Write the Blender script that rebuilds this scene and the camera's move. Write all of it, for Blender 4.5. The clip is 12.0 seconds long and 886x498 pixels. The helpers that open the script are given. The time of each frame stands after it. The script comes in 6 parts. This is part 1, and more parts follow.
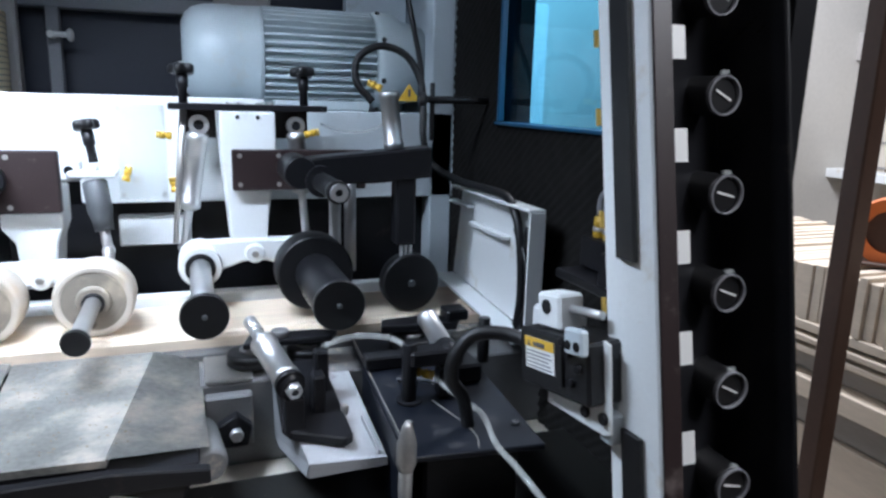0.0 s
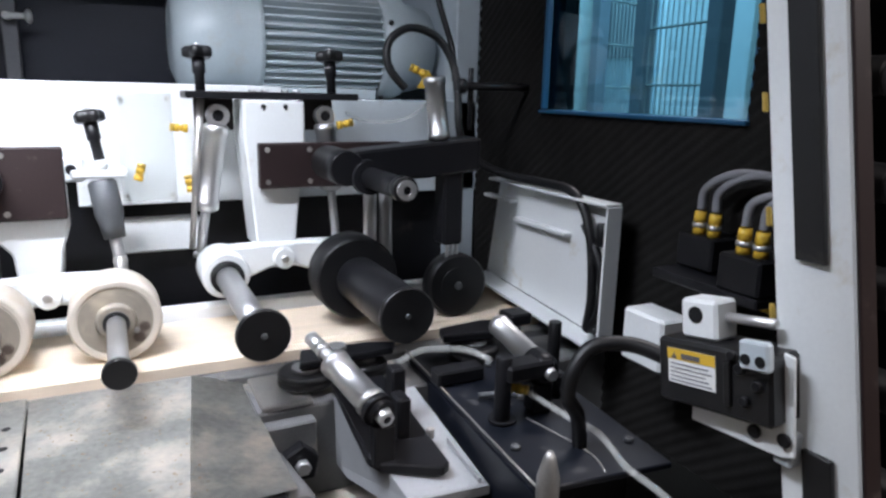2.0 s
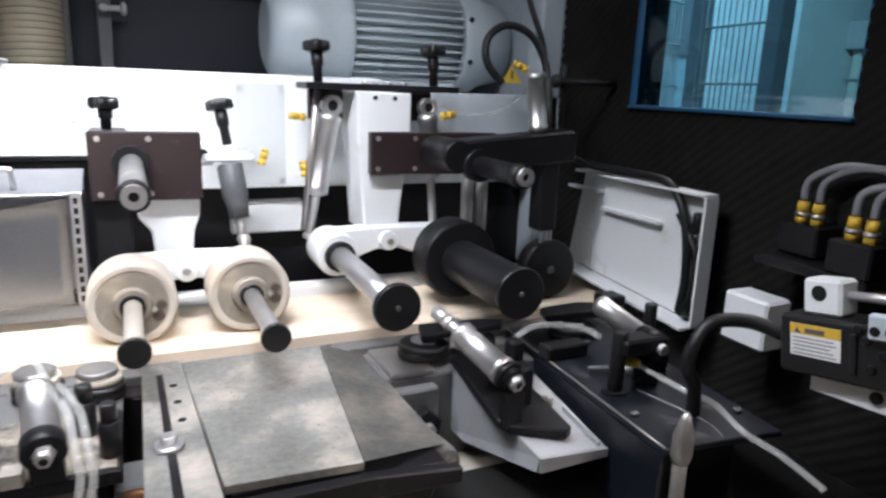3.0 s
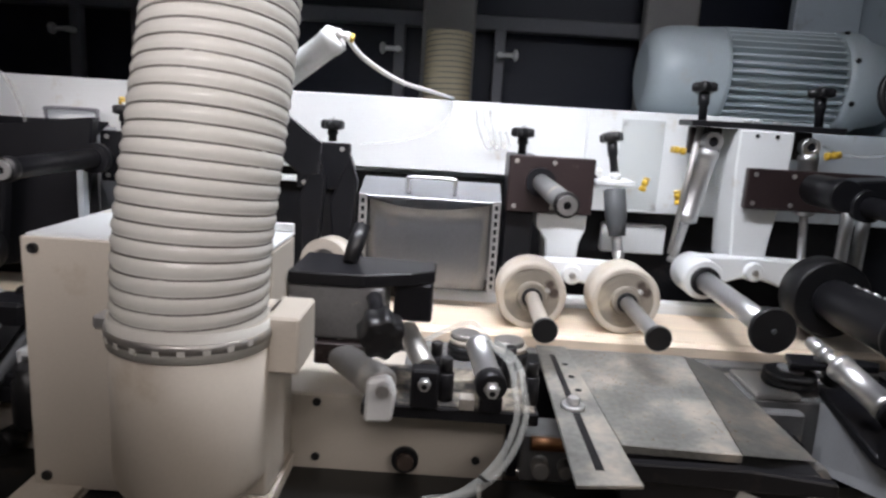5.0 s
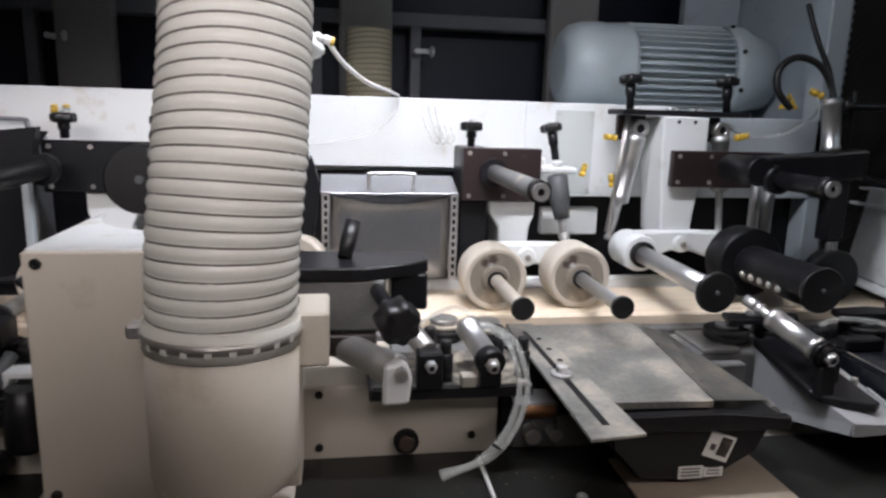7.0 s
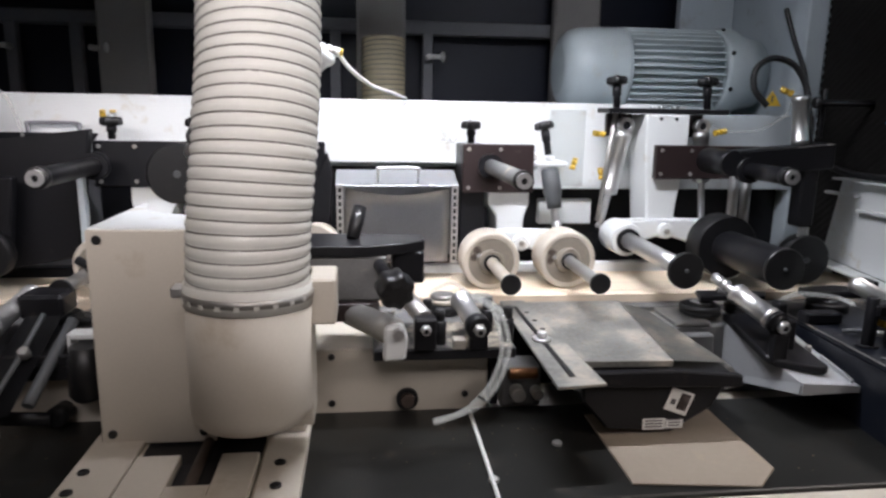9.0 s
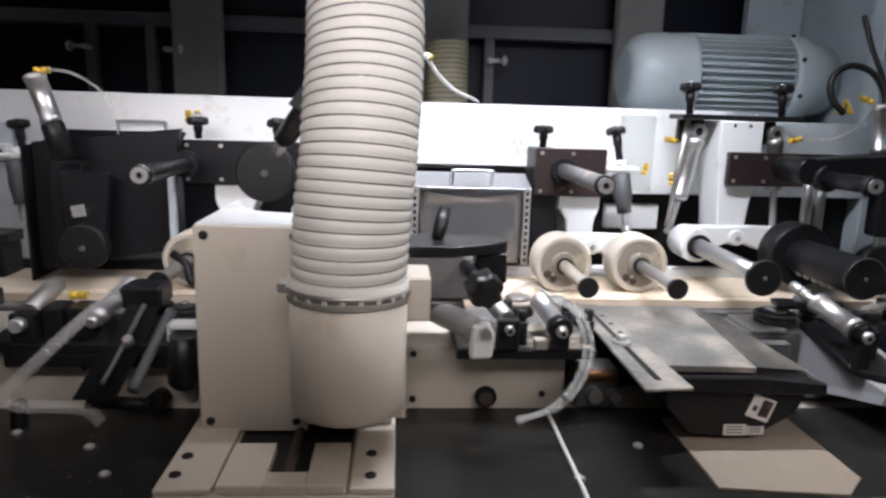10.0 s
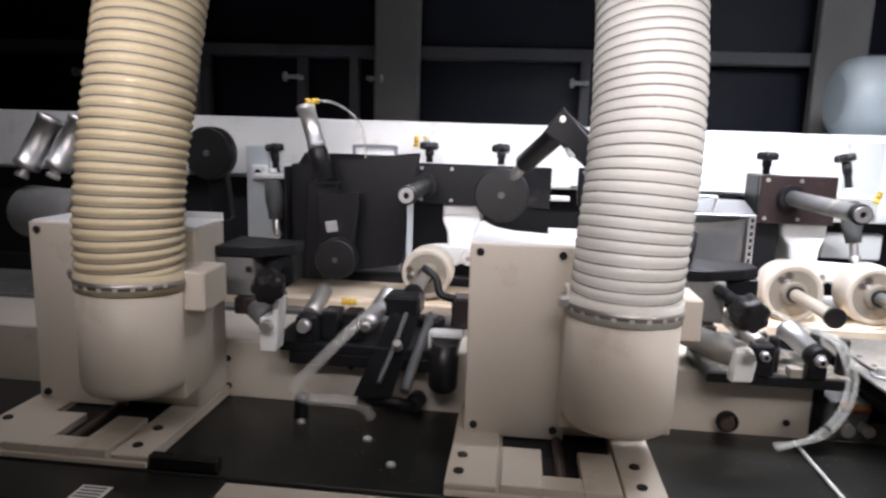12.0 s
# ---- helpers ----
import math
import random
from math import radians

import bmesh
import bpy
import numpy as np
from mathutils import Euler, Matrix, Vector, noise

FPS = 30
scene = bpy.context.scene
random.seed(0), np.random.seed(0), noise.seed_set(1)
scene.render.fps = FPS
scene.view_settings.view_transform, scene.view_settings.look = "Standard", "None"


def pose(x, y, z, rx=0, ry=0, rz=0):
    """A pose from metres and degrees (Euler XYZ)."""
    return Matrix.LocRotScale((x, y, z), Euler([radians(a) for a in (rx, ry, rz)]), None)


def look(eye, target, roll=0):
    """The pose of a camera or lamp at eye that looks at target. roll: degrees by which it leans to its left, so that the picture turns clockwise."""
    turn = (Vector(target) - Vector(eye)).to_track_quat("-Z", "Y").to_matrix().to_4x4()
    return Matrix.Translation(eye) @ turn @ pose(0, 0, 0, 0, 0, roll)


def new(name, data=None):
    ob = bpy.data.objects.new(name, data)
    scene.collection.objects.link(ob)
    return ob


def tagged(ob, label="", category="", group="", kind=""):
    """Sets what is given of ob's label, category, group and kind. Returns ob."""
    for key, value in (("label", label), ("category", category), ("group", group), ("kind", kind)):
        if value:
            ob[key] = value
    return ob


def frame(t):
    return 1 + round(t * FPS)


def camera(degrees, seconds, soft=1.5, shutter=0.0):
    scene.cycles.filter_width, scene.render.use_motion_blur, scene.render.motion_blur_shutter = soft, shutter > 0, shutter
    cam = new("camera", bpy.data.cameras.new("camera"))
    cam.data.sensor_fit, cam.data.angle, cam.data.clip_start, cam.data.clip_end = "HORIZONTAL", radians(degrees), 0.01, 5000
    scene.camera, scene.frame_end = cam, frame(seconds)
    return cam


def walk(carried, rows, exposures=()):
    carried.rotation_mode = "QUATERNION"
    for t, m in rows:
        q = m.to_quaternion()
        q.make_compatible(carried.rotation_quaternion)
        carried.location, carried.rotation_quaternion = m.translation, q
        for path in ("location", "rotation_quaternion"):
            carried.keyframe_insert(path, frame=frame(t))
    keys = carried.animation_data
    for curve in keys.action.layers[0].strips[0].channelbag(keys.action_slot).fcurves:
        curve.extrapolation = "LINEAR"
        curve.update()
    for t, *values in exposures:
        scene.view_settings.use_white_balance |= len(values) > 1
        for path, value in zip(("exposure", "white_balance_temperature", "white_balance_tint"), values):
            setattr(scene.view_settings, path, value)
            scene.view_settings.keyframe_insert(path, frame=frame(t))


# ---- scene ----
cam = camera(66.4, 12.0, soft=2.5, shutter=0.4)
PATH = [
    (0, (-0.018, -0.082, 1.267), (0.672, 1.746, 0.841), 1.6),
    (0.5, (-0.036, 0.008, 1.253), (0.679, 1.826, 0.826), 2.6),
    (1, (-0.077, 0.08, 1.26), (0.672, 1.878, 0.805), 1.8),
    (1.5, (-0.12, 0.091, 1.259), (0.619, 1.892, 0.804), 0.9),
    (2, (-0.168, 0.091, 1.257), (0.699, 1.836, 0.807), 1.3),
    (2.5, (-0.254, 0.095, 1.252), (0.639, 1.827, 0.803), 1.2),
    (2.7, (-0.289, 0.094, 1.252), (0.58, 1.835, 0.79), 1.7),
    (4.3, (-0.451, -0.006, 1.233), (-0.055, 1.911, 0.822), 2.4),
    (4.5, (-0.468, -0.016, 1.238), (-0.226, 1.928, 0.837), 3.1),
    (5, (-0.489, -0.046, 1.24), (-0.513, 1.914, 0.839), 3.5),
    (5.5, (-0.508, -0.065, 1.244), (-0.559, 1.896, 0.851), 3.0),
    (6, (-0.544, -0.07, 1.244), (-0.315, 1.876, 0.841), 1.3),
    (6.5, (-0.599, -0.082, 1.239), (-0.238, 1.842, 0.829), 1.0),
    (7, (-0.641, -0.095, 1.24), (-0.326, 1.839, 0.835), 1.7),
    (7.2, (-0.644, -0.11, 1.246), (-0.372, 1.829, 0.839), 1.5),
    (8.8, (-0.609, -0.243, 1.235), (-0.334, 1.696, 0.834), 1.4),
    (9, (-0.613, -0.255, 1.237), (-0.374, 1.69, 0.838), 1.0),
    (9.5, (-0.634, -0.264, 1.238), (-0.449, 1.69, 0.855), 1.5),
    (10, (-0.698, -0.273, 1.239), (-0.56, 1.682, 0.843), 1.7),
    (10.5, (-0.776, -0.288, 1.236), (-0.716, 1.674, 0.853), 0.8),
    (11, (-0.838, -0.312, 1.242), (-0.892, 1.652, 0.871), 1.2),
    (11.5, (-0.886, -0.334, 1.242), (-1.027, 1.63, 0.891), 1.4),
    (12, (-0.925, -0.342, 1.241), (-1.137, 1.617, 0.897), 1.8),
]
EXPOSURES = [(0, 0.22, 5560, 12), (1.5, 0.15, 5950, 15), (2.7, 0.06, 6350, 18), (4.5, -0.25, 6450, 18), (5.0, -0.50, 6480, 18), (5.5, -0.58, 6500, 18), (7.0, -0.58, 6500, 18), (9.0, -0.26, 6500, 18), (10.5, -0.12, 6450, 19), (12, 0.16, 6450, 19)]
walk(cam, [(t, look(eye, target, roll)) for t, eye, target, roll in PATH], EXPOSURES)

# ---- light: unseen workshop fills, LED strips inside the hood, added fill lamps ----
world = bpy.data.worlds.new("world")
scene.world = world
world.use_nodes = True
world.node_tree.nodes["Background"].inputs[0].default_value = (0.75, 0.85, 1.0, 1)
world.node_tree.nodes["Background"].inputs[1].default_value = 0.04
scene.view_settings.exposure = 0.0


def area_lamp(name, eye, target, sx, sy, watts, colour, spread=180):
    data = bpy.data.lights.new(name, "AREA")
    data.shape, data.size, data.size_y, data.energy, data.color, data.spread = "RECTANGLE", sx, sy, watts, colour, radians(spread)
    ob = new(name, data)
    ob.matrix_world = look(eye, target)
    return ob


area_lamp("hood_strip_and_fill", (-0.50, 0.84, 1.80), (-0.50, 1.14, 0.9), 0.8, 0.05, 13.0, (0.90, 0.96, 1.0), 120)
area_lamp("hood_strip_and_fill", (-1.80, 0.84, 1.80), (-1.80, 1.14, 0.9), 0.8, 0.05, 1.3, (0.95, 0.97, 1.0), 116)
# invented fill lamp that brightens the hoses and dust boxes
area_lamp("operator_fill_light", (-1.02, -0.25, 1.62), (-1.06, 0.70, 1.34), 1.3, 0.10, 3.0, (1.0, 0.97, 0.94), 58)
# added fill, aimed narrowly to brighten the pillar
area_lamp("hood_strip_and_fill", (-0.30, 0.60, 1.76), (0.42, 0.56, 0.92), 0.3, 0.05, 1.1, (0.88, 0.95, 1.0), 70)
# another added fill, aimed at the motor
area_lamp("hood_strip_and_fill", (0.02, 1.00, 1.86), (0.30, 1.80, 1.34), 0.5, 0.05, 0.95, (0.90, 0.96, 1.0), 96)
area_lamp("workshop_fill_light", (-0.7, -0.6, 3.4), (-0.8, 0.6, 0.8), 2.4, 0.8, 11.0, (1.0, 0.92, 0.84))
# unseen narrow fill added for the pillar and gauge column
area_lamp("workshop_fill_light", (1.5, -1.0, 2.6), (0.50, 0.5, 1.25), 1.2, 0.6, 5.0, (1.0, 0.95, 0.88), 62)
# unseen lamp added to brighten what stands beyond the window
area_lamp("workshop_fill_light", (1.5, 1.7, 3.3), (2.2, 3.2, 1.3), 1.2, 1.0, 180.0, (1.0, 0.95, 0.9))

# ---- materials ----


def material(name, base, rough=0.5, metal=0.0, vary=0.12, scale=9.0, fine=160.0, bump=0.05, dirt=None, dirt_amount=0.0, dirt_scale=14.0,
             spec=0.5, stretch=(1, 1, 1), coat=0.0, alpha=1.0, translucent=0.0, rough_vary=0.15):
    m = bpy.data.materials.new(name)
    m.use_nodes = True
    n, link = m.node_tree.nodes, m.node_tree.links
    b = n["Principled BSDF"]
    b.inputs["Roughness"].default_value, b.inputs["Metallic"].default_value = rough, metal
    b.inputs["Specular IOR Level"].default_value = spec
    b.inputs["Coat Weight"].default_value = coat
    co = n.new("ShaderNodeTexCoord")
    mp = n.new("ShaderNodeMapping")
    mp.inputs["Scale"].default_value = stretch
    link.new(co.outputs["Object"], mp.inputs["Vector"])
    big, small = n.new("ShaderNodeTexNoise"), n.new("ShaderNodeTexNoise")
    big.inputs["Scale"].default_value, big.inputs["Detail"].default_value = scale, 5
    small.inputs["Scale"].default_value, small.inputs["Detail"].default_value = fine, 3
    for t in (big, small):
        link.new(mp.outputs["Vector"], t.inputs["Vector"])
    ramp = n.new("ShaderNodeValToRGB")
    ramp.color_ramp.elements[0].position, ramp.color_ramp.elements[1].position = 0.3, 0.7
    dark = [c * (1 - vary) for c in base]
    light = [min(1, c * (1 + vary * 0.6)) for c in base]
    ramp.color_ramp.elements[0].color, ramp.color_ramp.elements[1].color = (*dark, 1), (*light, 1)
    add = n.new("ShaderNodeMath")
    add.operation = "MULTIPLY_ADD"
    add.inputs[1].default_value, add.inputs[2].default_value = 0.35, 0.0
    link.new(small.outputs["Fac"], add.inputs[0])
    mix = n.new("ShaderNodeMath")
    mix.operation = "MULTIPLY_ADD"
    mix.inputs[1].default_value = 0.65
    link.new(big.outputs["Fac"], mix.inputs[0])
    link.new(add.outputs[0], mix.inputs[2])
    link.new(mix.outputs[0], ramp.inputs["Fac"])
    colour = ramp.outputs["Color"]
    if dirt:
        spots = n.new("ShaderNodeTexNoise")
        spots.inputs["Scale"].default_value, spots.inputs["Detail"].default_value, spots.inputs["Roughness"].default_value = dirt_scale, 7, 0.68
        link.new(co.outputs["Object"], spots.inputs["Vector"])
        cut = n.new("ShaderNodeValToRGB")
        cut.color_ramp.elements[0].position, cut.color_ramp.elements[1].position = 0.62 - dirt_amount * 0.4, 0.78 - dirt_amount * 0.3
        link.new(spots.outputs["Fac"], cut.inputs["Fac"])
        over = n.new("ShaderNodeMixRGB")
        over.inputs["Color2"].default_value = (*dirt, 1)
        link.new(cut.outputs["Color"], over.inputs["Fac"])
        link.new(colour, over.inputs["Color1"])
        colour = over.outputs["Color"]
        if metal == 0 or rough < 0.5:
            rr = n.new("ShaderNodeMapRange")
            rr.inputs["To Min"].default_value, rr.inputs["To Max"].default_value = rough, min(1, rough + 0.35)
            link.new(cut.outputs["Color"], rr.inputs["Value"])
            link.new(rr.outputs[0], b.inputs["Roughness"])
    elif rough_vary:
        rr = n.new("ShaderNodeMapRange")
        rr.inputs["To Min"].default_value, rr.inputs["To Max"].default_value = max(0.02, rough * (1 - rough_vary)), min(1, rough * (1 + rough_vary))
        link.new(big.outputs["Fac"], rr.inputs["Value"])
        link.new(rr.outputs[0], b.inputs["Roughness"])
    link.new(colour, b.inputs["Base Color"])
    if bump:
        bp = n.new("ShaderNodeBump")
        bp.inputs["Strength"].default_value, bp.inputs["Distance"].default_value = bump, 0.002
        link.new(mix.outputs[0], bp.inputs["Height"])
        link.new(bp.outputs["Normal"], b.inputs["Normal"])
    if translucent:
        tr = n.new("ShaderNodeBsdfTranslucent")
        link.new(colour, tr.inputs["Color"])
        ms = n.new("ShaderNodeMixShader")
        ms.inputs[0].default_value = translucent
        link.new(b.outputs[0], ms.inputs[1])
        link.new(tr.outputs[0], ms.inputs[2])
        link.new(ms.outputs[0], n["Material Output"].inputs["Surface"])
    if alpha < 1:
        b.inputs["Alpha"].default_value = alpha
    return m


def glass_material(name, colour, rough=0.05, alpha=0.25):
    m = material(name, colour, rough, vary=0.05, bump=0.0, spec=0.8, rough_vary=0)
    m.node_tree.nodes["Principled BSDF"].inputs["Alpha"].default_value = alpha
    return m


DUST = (0.55, 0.47, 0.36)
white_paint = material("white_paint", (0.78, 0.80, 0.80), 0.38, vary=0.06, scale=4, fine=220, bump=0.04, dirt=(0.6, 0.55, 0.46), dirt_amount=0.10)
cream_paint = material("cream_paint", (0.585, 0.535, 0.46), 0.42, vary=0.08, scale=3, fine=260, bump=0.06, dirt=(0.45, 0.38, 0.29), dirt_amount=0.08, dirt_scale=7)
grey_paint = material("grey_paint", (0.50, 0.56, 0.60), 0.42, vary=0.08, scale=5, fine=200, bump=0.05, dirt=(0.35, 0.36, 0.36), dirt_amount=0.06)
motor_paint = material("motor_paint", (0.50, 0.56, 0.58), 0.35, vary=0.08, scale=6, fine=150, bump=0.06, dirt=(0.5, 0.5, 0.47), dirt_amount=0.1)
cast_grey = material("cast_grey", (0.16, 0.16, 0.16), 0.55, vary=0.25, scale=18, fine=300, bump=0.25, dirt=DUST, dirt_amount=0.12)
dusty_black = material("dusty_black_steel", (0.03, 0.029, 0.028), 0.5, vary=0.3, scale=14, fine=260, bump=0.15, dirt=(0.42, 0.37, 0.30), dirt_amount=0.42, dirt_scale=24)
sleeve_grey = material("sleeve_grey", (0.085, 0.09, 0.095), 0.5, vary=0.2, scale=18, fine=300, bump=0.15)
deep_brown = material("deep_brown_matte", (0.07, 0.05, 0.04), 0.6, vary=0.3, scale=40, fine=300, bump=0.2)
black_paint = material("black_paint", (0.012, 0.012, 0.014), 0.36, vary=0.3, scale=9, fine=250, bump=0.08, dirt=(0.045, 0.04, 0.036), dirt_amount=0.04, spec=0.24)
black_deck = material("black_deck", (0.013, 0.013, 0.012), 0.38, vary=0.4, scale=5, fine=180, bump=0.10, dirt=(0.06, 0.05, 0.04), dirt_amount=0.12, dirt_scale=22)
rubber = material("rubber", (0.009, 0.009, 0.010), 0.45, vary=0.3, scale=25, fine=350, bump=0.15, dirt=(0.05, 0.045, 0.04), dirt_amount=0.04, spec=0.4)
maroon = material("maroon_steel", (0.026, 0.016, 0.016), 0.40, vary=0.25, scale=10, fine=260, bump=0.08, dirt=(0.16, 0.13, 0.12), dirt_amount=0.1)
white_rubber = material("white_rubber", (0.54, 0.49, 0.42), 0.7, vary=0.14, scale=20, fine=320, bump=0.3, dirt=(0.52, 0.42, 0.30), dirt_amount=0.2)
hub_cream = material("hub_cream", (0.25, 0.22, 0.18), 0.55, vary=0.18, scale=22, fine=260, bump=0.15, dirt=(0.5, 0.42, 0.31), dirt_amount=0.2)
steel = material("bright_steel", (0.70, 0.70, 0.70), 0.36, 0.85, vary=0.12, scale=14, fine=260, bump=0.05, stretch=(1, 1, 1))
dusty_steel = material("dusty_steel", (0.45, 0.44, 0.42), 0.42, 0.8, vary=0.2, scale=14, fine=260, bump=0.12, dirt=DUST, dirt_amount=0.22)
aluminium = material("aluminium", (0.66, 0.66, 0.66), 0.42, 1.0, vary=0.08, scale=12, fine=300, bump=0.04)
table_steel = material("table_steel", (0.30, 0.30, 0.28), 0.34, 0.35, vary=0.45, scale=9, fine=120, bump=0.12, dirt=(0.58, 0.52, 0.44), dirt_amount=0.34, dirt_scale=11)
sheet_steel = material("sheet_steel", (0.40, 0.41, 0.43), 0.32, 0.75, vary=0.14, scale=6, fine=200, bump=0.05, dirt=(0.5, 0.46, 0.42), dirt_amount=0.12, dirt_scale=10)
wood = material("pine_board", (0.80, 0.67, 0.52), 0.55, vary=0.16, scale=6, fine=60, bump=0.1, stretch=(0.25, 8, 8))
brass = material("brass", (0.72, 0.50, 0.12), 0.32, 0.6, vary=0.12)
yellow = material("yellow_plastic", (0.68, 0.43, 0.04), 0.42, vary=0.1)
black_plastic = material("black_plastic", (0.010, 0.010, 0.011), 0.36, vary=0.2, scale=30, fine=300, bump=0.06)
foam = material("acoustic_foam", (0.013, 0.012, 0.011), 0.9, vary=0.35, scale=12, fine=400, bump=0.5, spec=0.2)
navy = material("navy_panel", (0.010, 0.014, 0.032), 0.45, vary=0.25, scale=2, fine=120, bump=0.03)
frame_grey = material("frame_grey", (0.22, 0.22, 0.24), 0.5, vary=0.15, scale=4, fine=150, bump=0.04)
post_grey = material("post_grey", (0.40, 0.38, 0.36), 0.55, vary=0.15, scale=4, fine=150, bump=0.04)
hose_white = material("hose_white", (0.86, 0.85, 0.80), 0.20, vary=0.05, scale=10, fine=120, bump=0.06, translucent=0.3)
hose_beige = material("hose_beige", (0.78, 0.68, 0.47), 0.15, vary=0.10, scale=10, fine=120, bump=0.06, translucent=0.25)
hose_wire = material("hose_wire", (0.22, 0.21, 0.19), 0.45, vary=0.1)
clear_tube = glass_material("clear_tube", (0.74, 0.76, 0.73), 0.06, 0.24)
clear_pipe = glass_material("clear_pipe", (0.70, 0.70, 0.68), 0.05, 0.22)
clear_plate = glass_material("clear_plate", (0.60, 0.66, 0.64), 0.10, 0.15)
clear_cap = glass_material("clear_cap", (0.75, 0.80, 0.80), 0.04, 0.28)


def tinted_pane(name, colour):
    """Clear tinted sheet: coloured see-through with a glossy skin."""
    m = bpy.data.materials.new(name)
    m.use_nodes = True
    n, link = m.node_tree.nodes, m.node_tree.links
    n.remove(n["Principled BSDF"])
    see, gloss, mix = n.new("ShaderNodeBsdfTransparent"), n.new("ShaderNodeBsdfGlossy"), n.new("ShaderNodeMixShader")
    see.inputs["Color"].default_value = (*colour, 1)
    gloss.inputs["Roughness"].default_value = 0.03
    mix.inputs[0].default_value = 0.06
    link.new(see.outputs[0], mix.inputs[1])
    link.new(gloss.outputs[0], mix.inputs[2])
    link.new(mix.outputs[0], n["Material Output"].inputs["Surface"])
    return m


blue_glass = tinted_pane("blue_glass", (0.34, 0.60, 0.73))
blue_frame = material("blue_frame", (0.008, 0.09, 0.20), 0.35, vary=0.1)
label_white = material("label_white", (0.80, 0.80, 0.78), 0.45, vary=0.04, fine=300, bump=0.02)
label_ink = material("label_ink", (0.10, 0.09, 0.10), 0.5, vary=0.1)
copper = material("copper_winding", (0.17, 0.075, 0.03), 0.4, 0.7, vary=0.25)
orange = material("orange_paint", (0.60, 0.15, 0.03), 0.45, vary=0.15)
concrete = material("concrete", (0.30, 0.27, 0.24), 0.75, vary=0.2, scale=1.2, fine=40, bump=0.15, dirt=(0.18, 0.16, 0.14), dirt_amount=0.2, dirt_scale=2)
plaster = material("plaster_wall", (0.55, 0.53, 0.49), 0.8, vary=0.1, scale=1.0, fine=40, bump=0.1)
gloss_navy = material("blue_black_cover", (0.008, 0.010, 0.016), 0.36, vary=0.3, scale=6, fine=200, bump=0.05, dirt=(0.07, 0.07, 0.075), dirt_amount=0.12, dirt_scale=20)
wire_grey = material("wire_mesh", (0.42, 0.41, 0.38), 0.45, 0.4, vary=0.1)
pallet_wood = material("pallet_wood", (0.36, 0.25, 0.15), 0.7, vary=0.25, scale=4, fine=60, bump=0.2, stretch=(0.4, 6, 6))
pale_lumber = material("pale_lumber", (0.62, 0.53, 0.42), 0.6, vary=0.2, scale=3, fine=60, bump=0.15, stretch=(3, 0.5, 6))
grey_lumber = material("grey_lumber", (0.30, 0.27, 0.24), 0.7, vary=0.25, scale=3, fine=60, bump=0.15, stretch=(3, 0.5, 6))
dark_wood = material("dark_brown_post", (0.07, 0.035, 0.022), 0.5, vary=0.25, scale=4, fine=90, bump=0.1)
chip_brown = material("chip_brown", (0.34, 0.26, 0.18), 0.8, vary=0.3)
mid_grey = material("mid_grey_paint", (0.36, 0.37, 0.38), 0.45, vary=0.12, scale=6, fine=200, bump=0.06, dirt=(0.14, 0.13, 0.12), dirt_amount=0.15)
paper = material("beige_sheet", (0.30, 0.25, 0.20), 0.65, vary=0.1, scale=5, fine=120, bump=0.1, dirt=(0.38, 0.31, 0.23), dirt_amount=0.1)

# ---- building helpers ----
ORIGIN = {}


def thing(name, loc, label, category, group="", kind=""):
    ob = new(name)
    ob.location = loc
    ob.empty_display_size = 0.03
    ORIGIN[ob.name] = Vector(loc)
    return tagged(ob, label, category, group, kind)


def root_of(ob):
    while ob.parent:
        ob = ob.parent
    return ob


def part(name, bm, mat, parent, label=""):
    bmesh.ops.translate(bm, verts=bm.verts, vec=-ORIGIN[root_of(parent).name])
    me = bpy.data.meshes.new(name)
    bm.to_mesh(me)
    bm.free()
    me.materials.append(mat)
    ob = new(name, me)
    ob.parent = parent
    return tagged(ob, label)


def whole(name, bm, mat, label, category, kind="", group=""):
    xs = [v.co for v in bm.verts]
    loc = Vector((sum(v.x for v in xs) / len(xs), sum(v.y for v in xs) / len(xs), min(v.z for v in xs)))
    bmesh.ops.translate(bm, verts=bm.verts, vec=-loc)
    me = bpy.data.meshes.new(name)
    bm.to_mesh(me)
    bm.free()
    me.materials.append(mat)
    ob = new(name, me)
    ob.location = loc
    ORIGIN[ob.name] = loc
    return tagged(ob, label, category, group, kind)


def merge(bm, add):
    me = bpy.data.meshes.new("tmp")
    add.to_mesh(me)
    add.free()
    bm.from_mesh(me)
    bpy.data.meshes.remove(me)
    return bm


def box(lo, hi, bevel=0.002, turn=None, bm=None, seg=1):
    lo, hi = Vector(lo), Vector(hi)
    c, s = (lo + hi) / 2, hi - lo
    b = bmesh.new()
    bmesh.ops.create_cube(b, size=1)
    bmesh.ops.scale(b, verts=b.verts, vec=s)
    if bevel:
        bmesh.ops.bevel(b, geom=b.edges[:], offset=min(bevel, min(s) * 0.4), segments=seg, affect="EDGES", profile=0.5)
    if turn:
        bmesh.ops.rotate(b, verts=b.verts, matrix=Euler([radians(a) for a in turn]).to_matrix())
    bmesh.ops.translate(b, verts=b.verts, vec=c)
    return merge(bm, b) if bm else b


